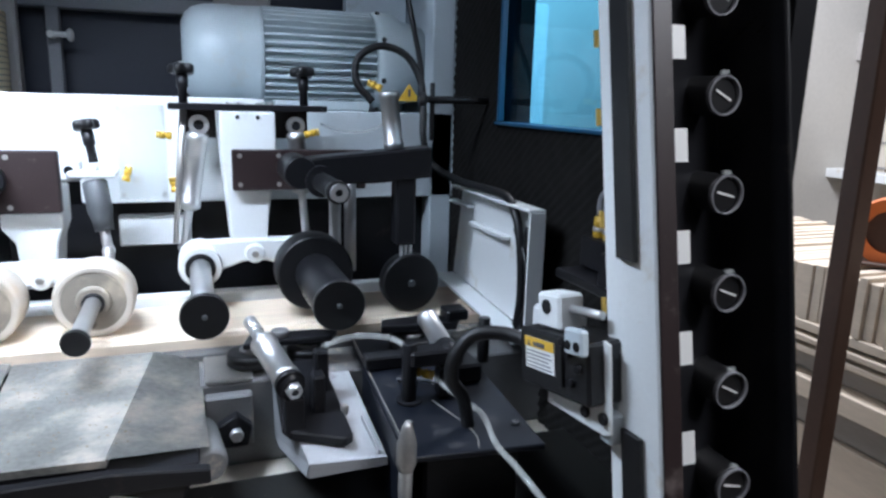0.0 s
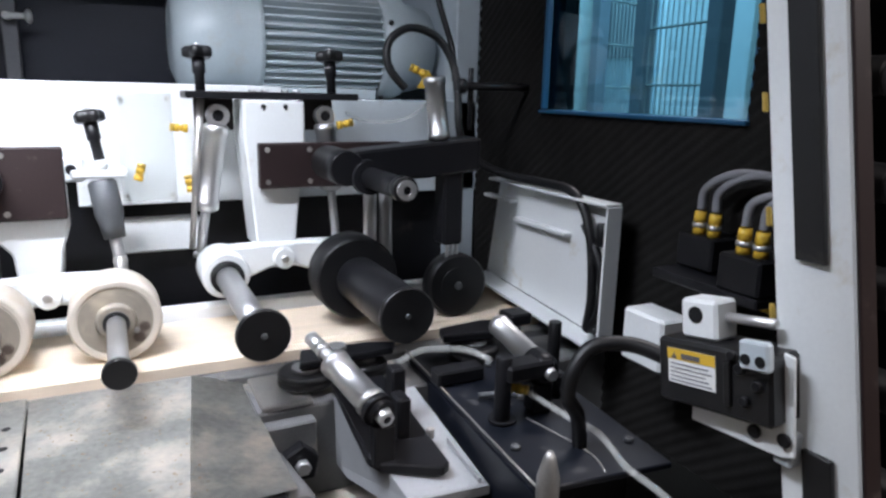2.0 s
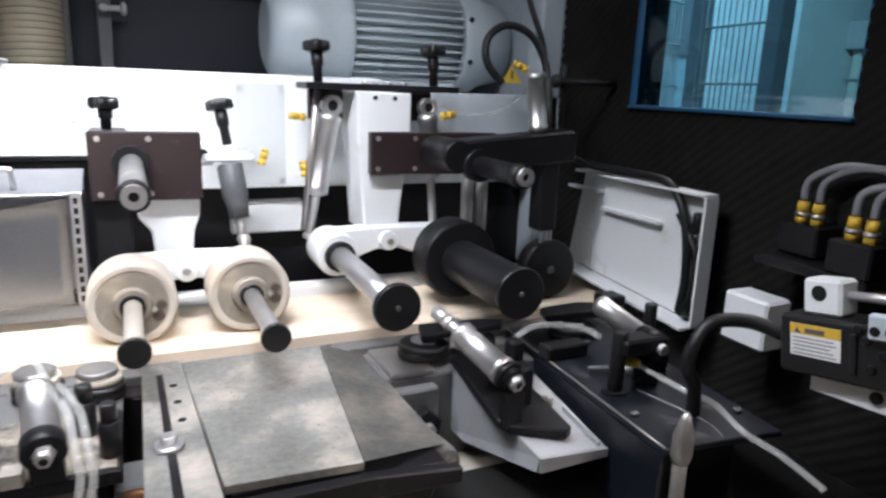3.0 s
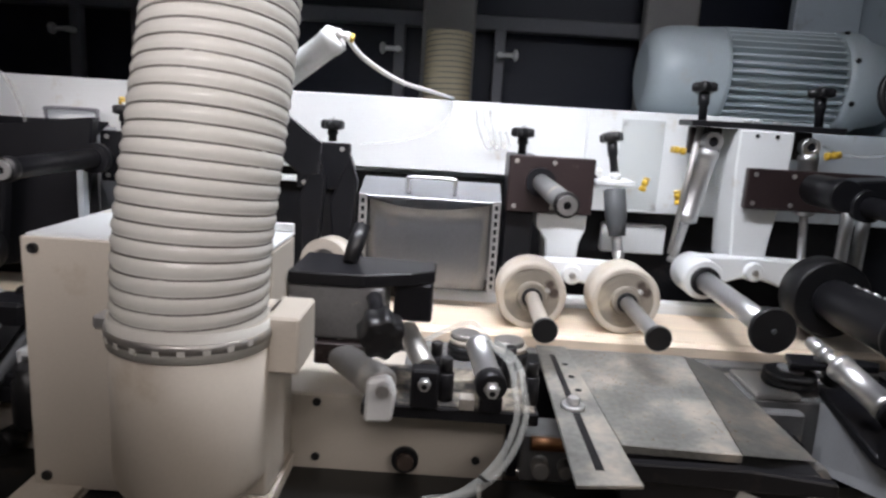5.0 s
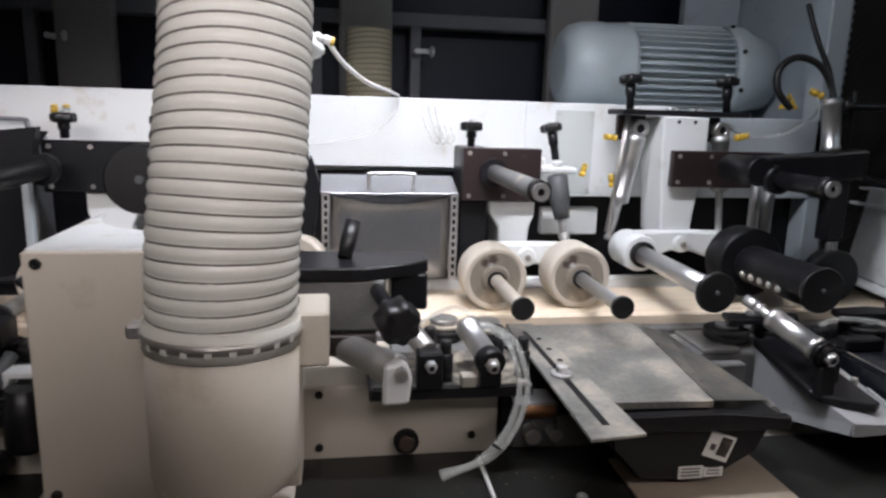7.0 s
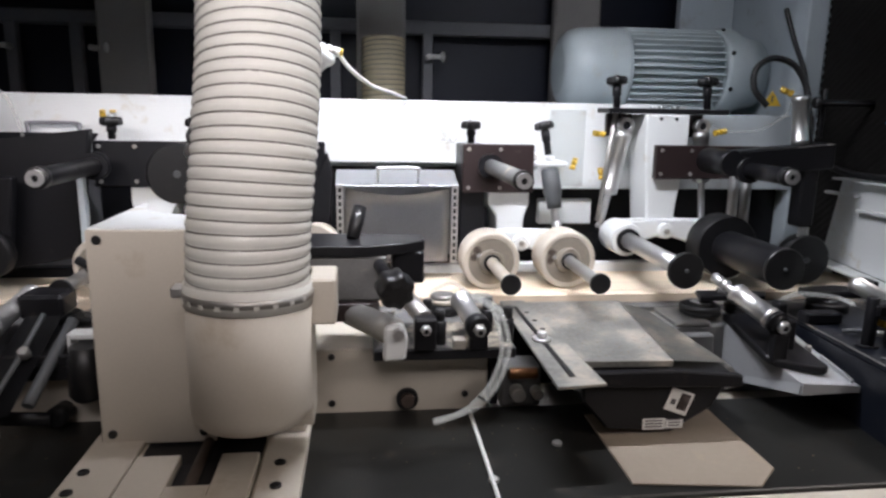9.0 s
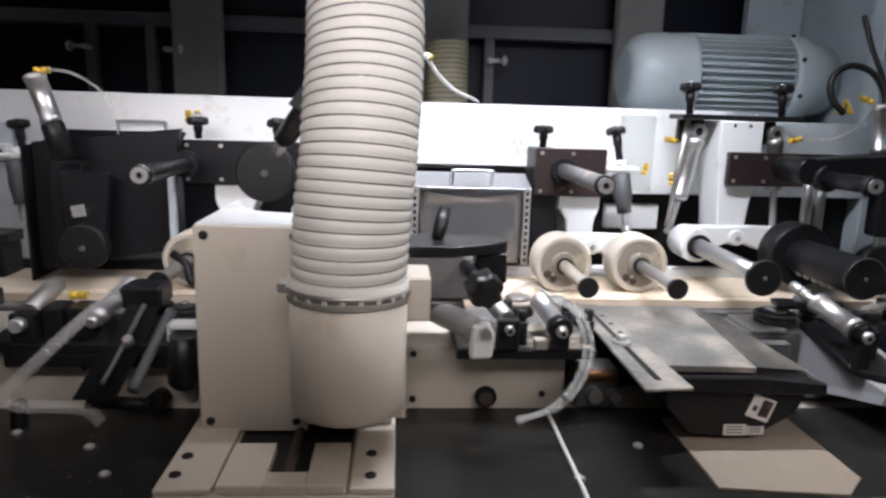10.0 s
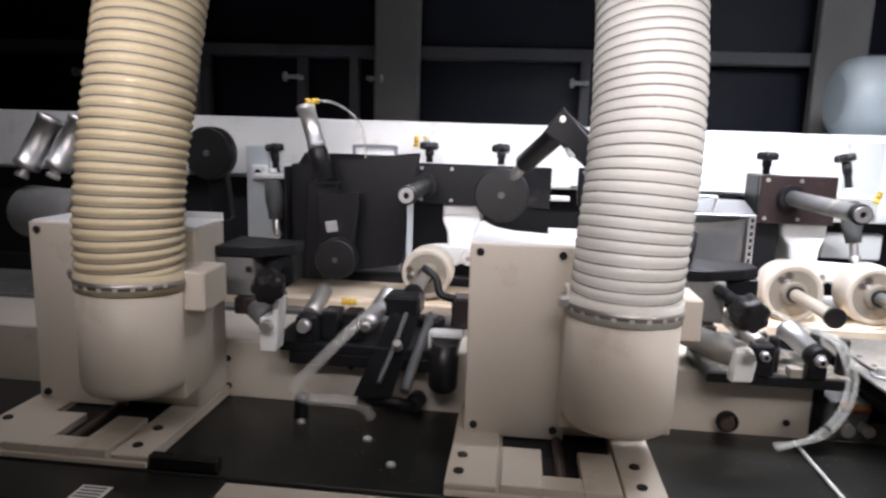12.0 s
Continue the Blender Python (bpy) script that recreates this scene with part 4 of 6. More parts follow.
# ---- sheet steel tray between the units ----
def tray():
    t = thing("chip_chute", (-0.53, 1.25, 0.847), "galvanised sheet-metal chute cover with a lifting handle", "cover")
    n, x0, x1, fy = 14, -0.646, -0.422, 1.206
    b = bmesh.new()
    rows = []
    for z, bow, dy in ((0.908, 0.2, 0.004), (0.93, 0.5, 0.0), (0.98, 0.9, -0.004), (1.03, 1.0, -0.004), (1.072, 1.0, 0.0)):
        rows.append([b.verts.new((x0 + (x1 - x0) * k / n, fy + dy - 0.012 * bow * math.sin(math.pi * k / n), z - (0.014 * math.sin(math.pi * k / n) if z > 1.06 else 0))) for k in range(n + 1)])
    for u, v in zip(rows, rows[1:]):
        for i in range(n):
            b.faces.new((u[i], u[i + 1], v[i + 1], v[i])).smooth = True
    bmesh.ops.solidify(b, geom=b.faces[:], thickness=0.002)
    part("front_sheet", b, sheet_steel, t, "bowed sheet steel front")
    part("lid", prism([(fy + 0.004, 1.0735), (1.300, 1.100), (1.300, 1.104), (fy + 0.004, 1.0775)], "x", -0.668, -0.400, 0.0006), sheet_steel, t)
    for x in (x0 - 0.020, x1 + 0.005):
        s = part("side_strip", box((x, fy - 0.002, 0.905), (x + 0.015, fy + 0.002, 1.080), 0.0006), aluminium, t, "perforated side strip")
        for k in range(11):
            part("slot", box((x + 0.0045, fy - 0.0035, 0.913 + 0.015 * k), (x + 0.0105, fy - 0.0022, 0.922 + 0.015 * k), 0.0004), black_paint, s)
    part("side_wall", box((x0 - 0.020, fy + 0.0025, 0.905), (x0 - 0.016, 1.300, 1.073), 0.0006), sheet_steel, t)
    part("side_wall", box((x1 + 0.016, fy + 0.0025, 0.905), (x1 + 0.020, 1.300, 1.073), 0.0006), sheet_steel, t)
    part("back_wall", box((x0 - 0.020, 1.3005, 0.905), (x1 + 0.020, 1.304, 1.098), 0.0006), sheet_steel, t)
    part("handle", tube([(-0.576, 1.232, 1.082), (-0.576, 1.214, 1.108), (-0.570, 1.212, 1.115), (-0.495, 1.212, 1.115), (-0.489, 1.214, 1.108), (-0.489, 1.232, 1.082)], 0.004, 10, 6), aluminium, t)
    part("skid", box((-0.645, 1.275, 0.889), (-0.40, 1.295, 0.9045), 0.002), deep_brown, t, "dark brown skid")
    for x in (-0.590, -0.52, -0.45):
        part("foot", rod((x, 1.285, 0.8885), (x, 1.285, 0.9045), 0.012, 18), black_paint, t, "black round foot")
    part("pedestal", box((-0.62, 1.262, 0.8685), (-0.54, 1.272, 0.9045), 0.002), black_paint, t)
    return t


tray()

# ---- work table with slotted plate ----
t = thing("work_table", (-0.16, 0.88, 0.84), "dusty scratched steel side table with a folded edge", "table")
part("top", prism([(-0.268, 0.715), (-0.124, 0.708), (-0.085, 1.052), (-0.285, 1.052)], "z", 0.846, 0.857, 0.001), table_steel, t)
b = bmesh.new()
vs = [b.verts.new(p) for p in ((-0.1235, 0.708, 0.857), (-0.012, 0.745, 0.836), (-0.018, 1.052, 0.836), (-0.0845, 1.052, 0.857))]
b.faces.new(vs)
bmesh.ops.solidify(b, geom=b.faces[:], thickness=0.006)
part("folded_edge", b, table_steel, t, "sloping folded edge")
part("rim", box((-0.262, 0.7145, 0.836), (-0.126, 0.7185, 0.8455), 0.001), black_paint, t)
s = thing("slotted_plate", (-0.31, 0.80, 0.84), "grey slotted guide plate held by one bolt", "plate")
b = prism([(-0.342, 0.606), (-0.268, 0.614), (-0.286, 1.045), (-0.336, 1.045)], "z", 0.8575, 0.8625, 0.001)
part("plate", b, table_steel, s)
# slot and holes are black shapes on top, standing for shaded openings
part("slot", prism([(-0.315, 0.640), (-0.305, 0.640), (-0.311, 1.000), (-0.319, 1.000)], "z", 0.8627, 0.8632, 0), black_paint, s, "black strip painted as the slot's shaded depth")
part("washer", lathe((-0.314, 0.800, 0.8633), (-0.314, 0.800, 0.868), [(0, 0.016), (0.8, 0.016), (1, 0.014)], 24), steel, s, "bright washer")
part("bolt", rod((-0.314, 0.800, 0.8681), (-0.314, 0.800, 0.878), 0.009, 6), steel, s)
for x, y in ((-0.296, 0.86), (-0.298, 0.91), (-0.300, 0.96)):
    part("hole", rod((x, y, 0.8627), (x, y, 0.8632), 0.005, 12), black_paint, s)


def cutter_motor():
    m = thing("cutter_motor", (-0.13, 0.80, 0.73), "black cutter motor under the table with safety labels", "motor")
    part("housing", prism([(-0.272, 0.838), (-0.268, 0.790), (-0.225, 0.742), (-0.115, 0.736), (-0.050, 0.775), (-0.022, 0.835)], "y", 0.708, 0.99, 0.004), black_paint, m)
    part("flange", prism([(-0.272, 0.845), (-0.272, 0.822), (-0.012, 0.815), (-0.012, 0.834), (-0.118, 0.845)], "y", 0.692, 0.7075, 0.002), black_paint, m)
    s = part("safety_label", box((-0.130, 0.7055, 0.768), (-0.089, 0.7075, 0.807), 0.0008, (0, 20, 0)), label_white, m, "white safety pictogram label")
    part("pictogram", box((-0.111, 0.7040, 0.773), (-0.094, 0.7053, 0.801), 0.0004, (0, 20, 0)), maroon, s)
    part("pictogram", box((-0.124, 0.7040, 0.784), (-0.116, 0.7053, 0.793), 0.0004, (0, 20, 0)), label_ink, s)
    for x0, x1, z0, z1 in ((-0.168, -0.130, 0.741, 0.760), (-0.129, -0.100, 0.742, 0.757)):
        p = part("rating_label", box((x0, 0.7055, z0), (x1, 0.7075, z1), 0.0006), label_white, m, "small white rating label")
        for k in range(3):
            part("bar", box((x0 + 0.004, 0.7042, z0 + 0.005 + 0.005 * k), (x1 - 0.006, 0.7053, z0 + 0.0065 + 0.005 * k), 0), label_ink, p)
    part("clamp_shaft", lathe((-0.010, 0.74, 0.81), (-0.02, 0.86, 0.80), [(0, 0.018), (0.1, 0.022), (1, 0.022)], 20), cast_grey, m)
    return m


cutter_motor()
whole("cover_sheet", prism([(-0.235, 0.790), (-0.010, 0.800), (-0.012, 0.592), (-0.058, 0.548), (-0.238, 0.570)], "z", 0.7275, 0.731, 0.0008), paper, "loose beige sheet lying on the deck", "sheet")
hose("cable", [(-0.430, 0.815, 0.731), (-0.431, 0.70, 0.7305), (-0.433, 0.56, 0.7305), (-0.434, 0.53, 0.7262), (-0.435, 0.503, 0.7255)], 0.0032, label_white, "thin white cable across the deck", "cable")
c = thing("solenoid", (-0.35, 0.83, 0.727), "copper-coloured solenoid with dusty steel frame", "solenoid")
part("frame", box((-0.372, 0.84, 0.7275), (-0.30, 0.90, 0.80), 0.003), cast_grey, c)
part("winding", lathe((-0.362, 0.825, 0.795), (-0.312, 0.825, 0.795), [(0, 0.0), (0, 0.009), (0.03, 0.010), (0.97, 0.010), (1, 0.009), (1, 0.0)], 20), copper, c, "copper winding")
part("plunger", rod((-0.345, 0.815, 0.757), (-0.345, 0.845, 0.757), 0.013, 18), dusty_steel, c)
part("plunger", rod((-0.310, 0.815, 0.757), (-0.310, 0.845, 0.757), 0.010, 18), dusty_steel, c)
part("lower_block", box((-0.390, 0.85, 0.7275), (-0.375, 0.95, 0.83), 0.002), black_paint, c)


# ---- side clamp left of the table ----
def flat_roller(x, y, z, r, group="flat guide rollers"):
    f = thing("guide_roller", (x, y, z), "flat black guide roller lying beside the board", "roller", group)
    part("rim", lathe((x, y, z), (x, y, z + 0.020), [(0, r * 0.9), (0.1, r), (0.4, r), (0.5, r * 0.93), (0.6, r), (0.9, r), (1, r * 0.9)], 32), rubber, f)
    part("hub", lathe((x, y, z + 0.0195), (x, y, z + 0.026), [(0, r * 0.5), (0.8, r * 0.5), (1, r * 0.4)], 24), cast_grey, f)
    part("screw", rod((x, y, z + 0.0255), (x, y, z + 0.032), 0.006, 6), dusty_steel, f)
    return f


side = thing("side_clamp", (-0.47, 0.85, 0.84), "black plate of the side clamp on the bed rail", "clamp")
part("plate", box((-0.595, 0.785, 0.8385), (-0.36, 0.93, 0.856), 0.002), black_paint, side)
part("pad", box((-0.590, 0.789, 0.8562), (-0.365, 0.926, 0.8580), 0.0005), dusty_black, side, "dusty plate top")
part("pad_block", box((-0.466, 0.778, 0.8582), (-0.446, 0.800, 0.874), 0.001), table_steel, side, "small pale steel block")
part("bridge", box((-0.55, 0.93, 0.8385), (-0.36, 1.03, 0.850), 0.002), cast_grey, side, "dusty grey bridge plate")
for x, y in ((-0.485, 0.81), (-0.370, 0.815), (-0.395, 0.87), (-0.50, 0.87)):
    p = part("stop_pin", rod((x, y, 0.8582), (x, y, 0.898), 0.011, 16), black_paint, side)
    part("pin_head", rod((x, y, 0.8985), (x, y, 0.918), 0.0085, 12), black_plastic, p)
for x, y in ((-0.455, 1.005), (-0.385, 0.985)):
    f = flat_roller(x, y, 0.8505, 0.030)
    part("white_ring", ring((x, y, 0.8765), (0, 0, 1), 0.026, 0.012, 0.008, 28), white_rubber, f, "pale ring")
    part("cap_disc", lathe((x - 0.002, y, 0.882), (x - 0.002, y, 0.890), [(0, 0.0), (0, 0.024), (0.8, 0.024), (1, 0.022), (1, 0.0)], 28), dusty_steel, f, "dull steel disc")
air_cylinder((-0.441, 0.880, 0.914), (-0.425, 0.768, 0.893), 0.018, 0.92, "small bright air cylinder of the side clamp", aluminium, lug=False)
m = thing("end_mount", (-0.425, 0.775, 0.857), "black end block that holds the clamp cylinder", "block")
part("block", rod((-0.4285, 0.792, 0.8975), (-0.425, 0.772, 0.8935), 0.0205, 28), black_paint, m)
part("stand", box((-0.440, 0.775, 0.8582), (-0.410, 0.795, 0.880), 0.002), black_paint, m)
part("nut", lathe((-0.425, 0.760, 0.8915), (-0.425, 0.7715, 0.893), [(0, 0.004), (0, 0.008), (0.5, 0.009), (1, 0.0095)], 6), steel, m)
part("core", rod((-0.425, 0.7585, 0.8915), (-0.425, 0.764, 0.8915), 0.0042, 10), black_paint, m)
m = thing("end_mount", (-0.508, 0.76, 0.857), "black end block with a bright nut", "block")
part("block", box((-0.530, 0.772, 0.8582), (-0.494, 0.80, 0.912), 0.003), black_paint, m)
part("nut", lathe((-0.512, 0.760, 0.895), (-0.512, 0.7715, 0.895), [(0, 0.004), (0, 0.0075), (0.5, 0.0085), (1, 0.009)], 6), steel, m)
part("core", rod((-0.512, 0.7585, 0.895), (-0.512, 0.764, 0.895), 0.004, 10), black_paint, m)
part("sleeve", rod((-0.512, 0.80, 0.905), (-0.545, 0.88, 0.93), 0.015, 18), dusty_steel, m)
m = thing("locking_unit", (-0.57, 0.72, 0.86), "grey round locking cylinder with a pale clamp block", "clamp")
part("cylinder", lathe((-0.560, 0.728, 0.905), (-0.635, 0.815, 0.915), [(0, 0.018), (0.05, 0.0225), (0.3, 0.0225), (0.32, 0.0205), (0.95, 0.0205), (1, 0.018)], 26), dusty_steel, m)
part("clamp_block", prism([(-0.582, 0.866), (-0.548, 0.868), (-0.544, 0.905), (-0.553, 0.924), (-0.580, 0.920)], "y", 0.708, 0.730, 0.004), white_paint, m, "pale clamp block")
part("nut", lathe((-0.559, 0.698, 0.911), (-0.559, 0.710, 0.911), [(0, 0.004), (0, 0.0085), (0.6, 0.0095), (1, 0.010)], 8), steel, m)
def height_unit(dx, reach, lever):
    def at(x, y, z):
        return (x + dx, y, z)
    m = thing("height_bracket", at(-0.63, 0.80, 0.94), "dark steel height bracket with a grey block", "bracket", "height brackets")
    part("plate", prism([(-0.698 + dx, 0.80), (-0.640 + dx + reach * 0.3, 0.80), (-0.640 + dx + reach * 0.76, 0.826), (-0.640 + dx + reach, 0.850), (-0.640 + dx + reach, 0.90), (-0.698 + dx, 0.92)], "z", 1.008, 1.026, 0.002), black_paint, m)
    part("tip", box(at(-0.694 + reach, 0.838, 0.955), at(-0.642 + reach, 0.895, 1.0075), 0.003), black_paint, m)
    part("block", box(at(-0.700, 0.805, 0.935), at(-0.704 + reach, 0.895, 1.0075), 0.003), cast_grey, m, "grey block")
    part("block_screw", rod(at(-0.712 + reach, 0.801, 0.985), at(-0.712 + reach, 0.8055, 0.985), 0.006, 12), black_plastic, m)
    if lever:
        part("lever", lathe(at(-0.628, 0.862, 1.0265), at(-0.615, 0.890, 1.075), [(0, 0.010), (0.5, 0.012), (1, 0.011)], 14), black_plastic, m, "black lever")
    part("dark_foot", box(at(-0.66, 0.79, 0.905), at(-0.585, 0.86, 0.9345), 0.002), maroon, m)
    knob = thing("hand_knob", at(-0.563, 0.71, 0.977), "large black scalloped hand knob", "knob", "hand knobs")
    part("grip", lathe(at(-0.560, 0.690, 0.975), at(-0.570, 0.735, 0.985), [(0, 0.015), (0.08, 0.026), (0.3, 0.029), (0.8, 0.028), (1, 0.016)], 48, lobes=7, depth=0.08), black_plastic, knob)
    part("spindle", rod(at(-0.570, 0.735, 0.985), at(-0.585, 0.8045, 0.995), 0.010, 14), black_paint, knob)


height_unit(0.0, 0.132, True)
height_unit(-0.762, 0.075, False)
for off in (0.0, 0.011):
    hose("air_tube", [(-0.428 + off, 0.86, 0.925), (-0.405 + off, 0.79, 0.925), (-0.398 + off, 0.755, 0.905), (-0.395 + off, 0.735, 0.87), (-0.415 + off, 0.715, 0.825), (-0.455 + off, 0.70, 0.790), (-0.505, 0.70 + off, 0.768)],
         0.0044, clear_tube, "clear plastic air tube hanging in an arc")
hose("cable_tie", [(-0.438, 0.700, 0.812), (-0.430, 0.700, 0.806), (-0.424, 0.708, 0.800)], 0.002, black_plastic, "black tie round the air tubes", "tie")
hose("air_tube", [(-0.428, 0.87, 0.926), (-0.45, 0.93, 0.93), (-0.49, 0.96, 0.905), (-0.52, 0.92, 0.90)], 0.004, clear_tube, "short clear air tube")


# ---- side pressure units between the table and the end wall ----
w = thing("wedge_bracket", (0.12, 0.84, 0.73), "grey painted wedge-shaped bracket", "bracket")
def sheet(points, thick):
    b = bmesh.new()
    b.faces.new([b.verts.new(p) for p in points])
    bmesh.ops.recalc_face_normals(b, faces=b.faces[:])
    bmesh.ops.solidify(b, geom=b.faces[:], thickness=thick)
    return b


part("web", sheet([(0.086, 0.930, 0.842), (0.107, 0.718, 0.806), (0.104, 0.718, 0.787), (0.090, 0.890, 0.742), (0.088, 0.930, 0.742)], 0.006), mid_grey, w, "tapering side web")
part("top", sheet([(0.086, 0.930, 0.8425), (0.107, 0.718, 0.8065), (0.212, 0.720, 0.799), (0.207, 0.930, 0.838)], 0.005), mid_grey, w, "sloping top sheet")
part("front_lip", sheet([(0.107, 0.7165, 0.807), (0.212, 0.7185, 0.7995), (0.212, 0.7185, 0.788), (0.107, 0.7165, 0.787)], 0.003), mid_grey, w)
part("side_lip", sheet([(0.200, 0.722, 0.8015), (0.196, 0.80, 0.816), (0.196, 0.80, 0.824), (0.200, 0.722, 0.808)], 0.004), mid_grey, w)
b = thing("side_presser", (0.13, 0.83, 0.839), "black base plate of the side pressure unit", "plate")
bm = prism([(0.082, 0.784), (0.092, 0.766), (0.160, 0.737), (0.172, 0.744), (0.170, 0.80), (0.165, 0.945), (0.088, 0.945)], "z", 0.8425, 0.856, 0.002)
for vert in bm.verts:
    vert.co.z += (vert.co.y - 0.93) * 0.165
part("plate", bm, black_paint, b)
part("end_ring", lathe((0.0925, 0.787, 0.8925), (0.0965, 0.772, 0.888), [(0, 0.014), (0, 0.0205), (0.5, 0.0205), (0.52, 0.017), (1, 0.017), (1, 0.0)], 28), black_paint, b)
part("stand", box((0.085, 0.768, 0.822), (0.112, 0.786, 0.874), 0.002), black_paint, b)
part("stop", box((0.128, 0.80, 0.832), (0.146, 0.83, 0.888), 0.003), black_paint, b)
part("stop", box((0.140, 0.85, 0.840), (0.160, 0.875, 0.905), 0.003), black_paint, b)
part("nut", lathe((0.0985, 0.762, 0.8855), (0.0967, 0.7715, 0.888), [(0, 0.005), (0, 0.0105), (0.5, 0.0115), (1, 0.012)], 6), steel, b)
part("core", rod((0.0988, 0.7605, 0.8852), (0.0975, 0.766, 0.887), 0.0052, 10), black_paint, b)
part("screw", rod((0.172, 0.80, 0.828), (0.172, 0.80, 0.842), 0.006, 6), dusty_steel, b)
air_cylinder((0.0925, 0.788, 0.8928), (0.062, 0.905, 0.928), 0.0185, 0.76, "bright turned air cylinder of the side pressure unit", aluminium, lug=False)
part("rod_tip", rod((0.0615, 0.907, 0.9285), (0.055, 0.93, 0.936), 0.010, 14), steel, thing("rod_tip", (0.0615, 0.907, 0.9285), "bright rod tip behind the cylinder", "rod"))
flat_roller(0.062, 0.985, 0.8475, 0.040)
flat_roller(0.150, 0.985, 0.8475, 0.034)
flat_roller(0.330, 0.975, 0.8505, 0.040)
s = thing("pressure_arm", (0.12, 0.96, 0.87), "black swinging arm over the guide rollers", "arm")
part("arm", prism([(0.045, 0.955), (0.185, 0.96), (0.20, 0.985), (0.16, 1.0), (0.06, 1.005)], "z", 0.880, 0.890, 0.002), black_paint, s)
part("hub", rod((0.105, 0.975, 0.8905), (0.105, 0.975, 0.902), 0.014, 20), cast_grey, s)
s = thing("pressure_arm", (0.33, 0.97, 0.87), "black swinging arm over the guide roller by the guard", "arm")
part("arm", prism([(0.27, 0.965), (0.40, 0.95), (0.42, 0.985), (0.36, 1.01), (0.28, 1.0)], "z", 0.882, 0.895, 0.002), black_paint, s)
part("cap", box((0.385, 0.955, 0.8955), (0.425, 0.995, 0.915), 0.003), black_paint, s)
part("stop_pin", rod((0.43, 0.90, 0.84), (0.43, 0.90, 0.918), 0.010, 16), black_plastic, s)

v = thing("spindle_cover", (0.26, 0.75, 0.78), "black blue-sheened sloping spindle cover with straight edges", "cover")
part("plate", prism([(0.238, 1.037), (0.212, 0.618), (0.385, 0.600), (0.420, 1.037)], "z", 0.842, 0.850, 0.0015), gloss_navy, v)
part("skirt", prism([(0.236, 1.033), (0.210, 0.622), (0.216, 0.622), (0.242, 1.033)], "z", 0.7275, 0.8415, 0), gloss_navy, v)
part("edge_strip", tube([(0.239, 1.035, 0.8505), (0.226, 0.828, 0.8505), (0.2135, 0.62, 0.8505)], 0.0014, 6, 4), dusty_steel, v, "thin bright edge line")
part("edge_strip", tube([(0.290, 0.76, 0.8505), (0.310, 0.66, 0.8505), (0.300, 0.615, 0.8505)], 0.0012, 6, 4), dusty_steel, v, "thin bright edge line")
part("lock_lever", tube([(0.262, 0.835, 0.855), (0.280, 0.815, 0.862), (0.312, 0.805, 0.858)], 0.004, 8, 4), sleeve_grey, v)
part("lock_tip", rod((0.305, 0.806, 0.859), (0.318, 0.803, 0.858), 0.0055, 8), dusty_steel, v)
for x, y in ((0.236, 0.70), (0.250, 0.93), (0.372, 0.66), (0.395, 0.90), (0.330, 0.93)):
    bolt((x, y, 0.850), (0, 0, 1), 0.006, 0.005, v, sleeve_grey)
part("guide_block", box((0.335, 0.80, 0.8505), (0.385, 0.875, 0.880), 0.004), black_paint, v, "black guide block")
part("guide_bar", box((0.225, 0.885, 0.8505), (0.300, 0.915, 0.872), 0.003), black_paint, v)
part("support", box((0.245, 0.66, 0.7275), (0.38, 0.98, 0.8415), 0.004), black_paint, v)
hose("air_tube", [(0.155, 0.87, 0.905), (0.20, 0.885, 0.912), (0.255, 0.862, 0.912), (0.275, 0.83, 0.905)], 0.0045, clear_tube, "clear air tube arched over the spindle cover")
p = thing("black_column", (0.257, 0.767, 0.8505), "black upright column with a clamp arm", "column")
part("column", rod((0.257, 0.767, 0.8505), (0.257, 0.767, 0.938), 0.0105, 20), black_paint, p)
part("clamp_arm", box((0.255, 0.75, 0.905), (0.325, 0.785, 0.928), 0.004), black_paint, p)
part("foot", ring((0.257, 0.767, 0.8525), (0, 0, 1), 0.018, 0.0108, 0.003, 20), black_paint, p)
air_cylinder((0.330, 0.905, 0.925), (0.316, 0.765, 0.912), 0.016, 0.95, "bright air cylinder lying by the guard", aluminium, lug=False)
m = thing("end_mount", (0.315, 0.745, 0.87), "black end block with a bright nut", "block")
part("block", lathe((0.316, 0.755, 0.912), (0.318, 0.79, 0.914), [(0, 0.014), (0.1, 0.019), (1, 0.019)], 22), black_paint, m)
part("nut", lathe((0.3155, 0.742, 0.911), (0.316, 0.755, 0.912), [(0, 0.004), (0, 0.008), (1, 0.009)], 6), steel, m)
part("foot", box((0.302, 0.762, 0.8505), (0.332, 0.788, 0.892), 0.003), black_paint, m)
fitting((0.268, 0.775, 0.892), (0.9, -0.4, -0.2))
hose("air_tube", [(0.290, 0.765, 0.886), (0.315, 0.70, 0.872), (0.322, 0.655, 0.872), (0.315, 0.60, 0.862), (0.318, 0.55, 0.858), (0.330, 0.50, 0.84)], 0.0042, clear_tube, "clear air tube running to the operator side")
g = thing("grease_gun_tip", (0.192, 0.57, 0.80), "tapered steel tool tip standing in front of the cover", "tool")
part("shaft", rod((0.190, 0.572, 0.775), (0.193, 0.576, 0.86), 0.008, 14), dusty_steel, g)
part("tip", lathe((0.193, 0.576, 0.86), (0.195, 0.577, 0.920), [(0, 0.008), (0.15, 0.0115), (0.55, 0.0115), (0.9, 0.006), (1, 0.003)], 18), dusty_steel, g)
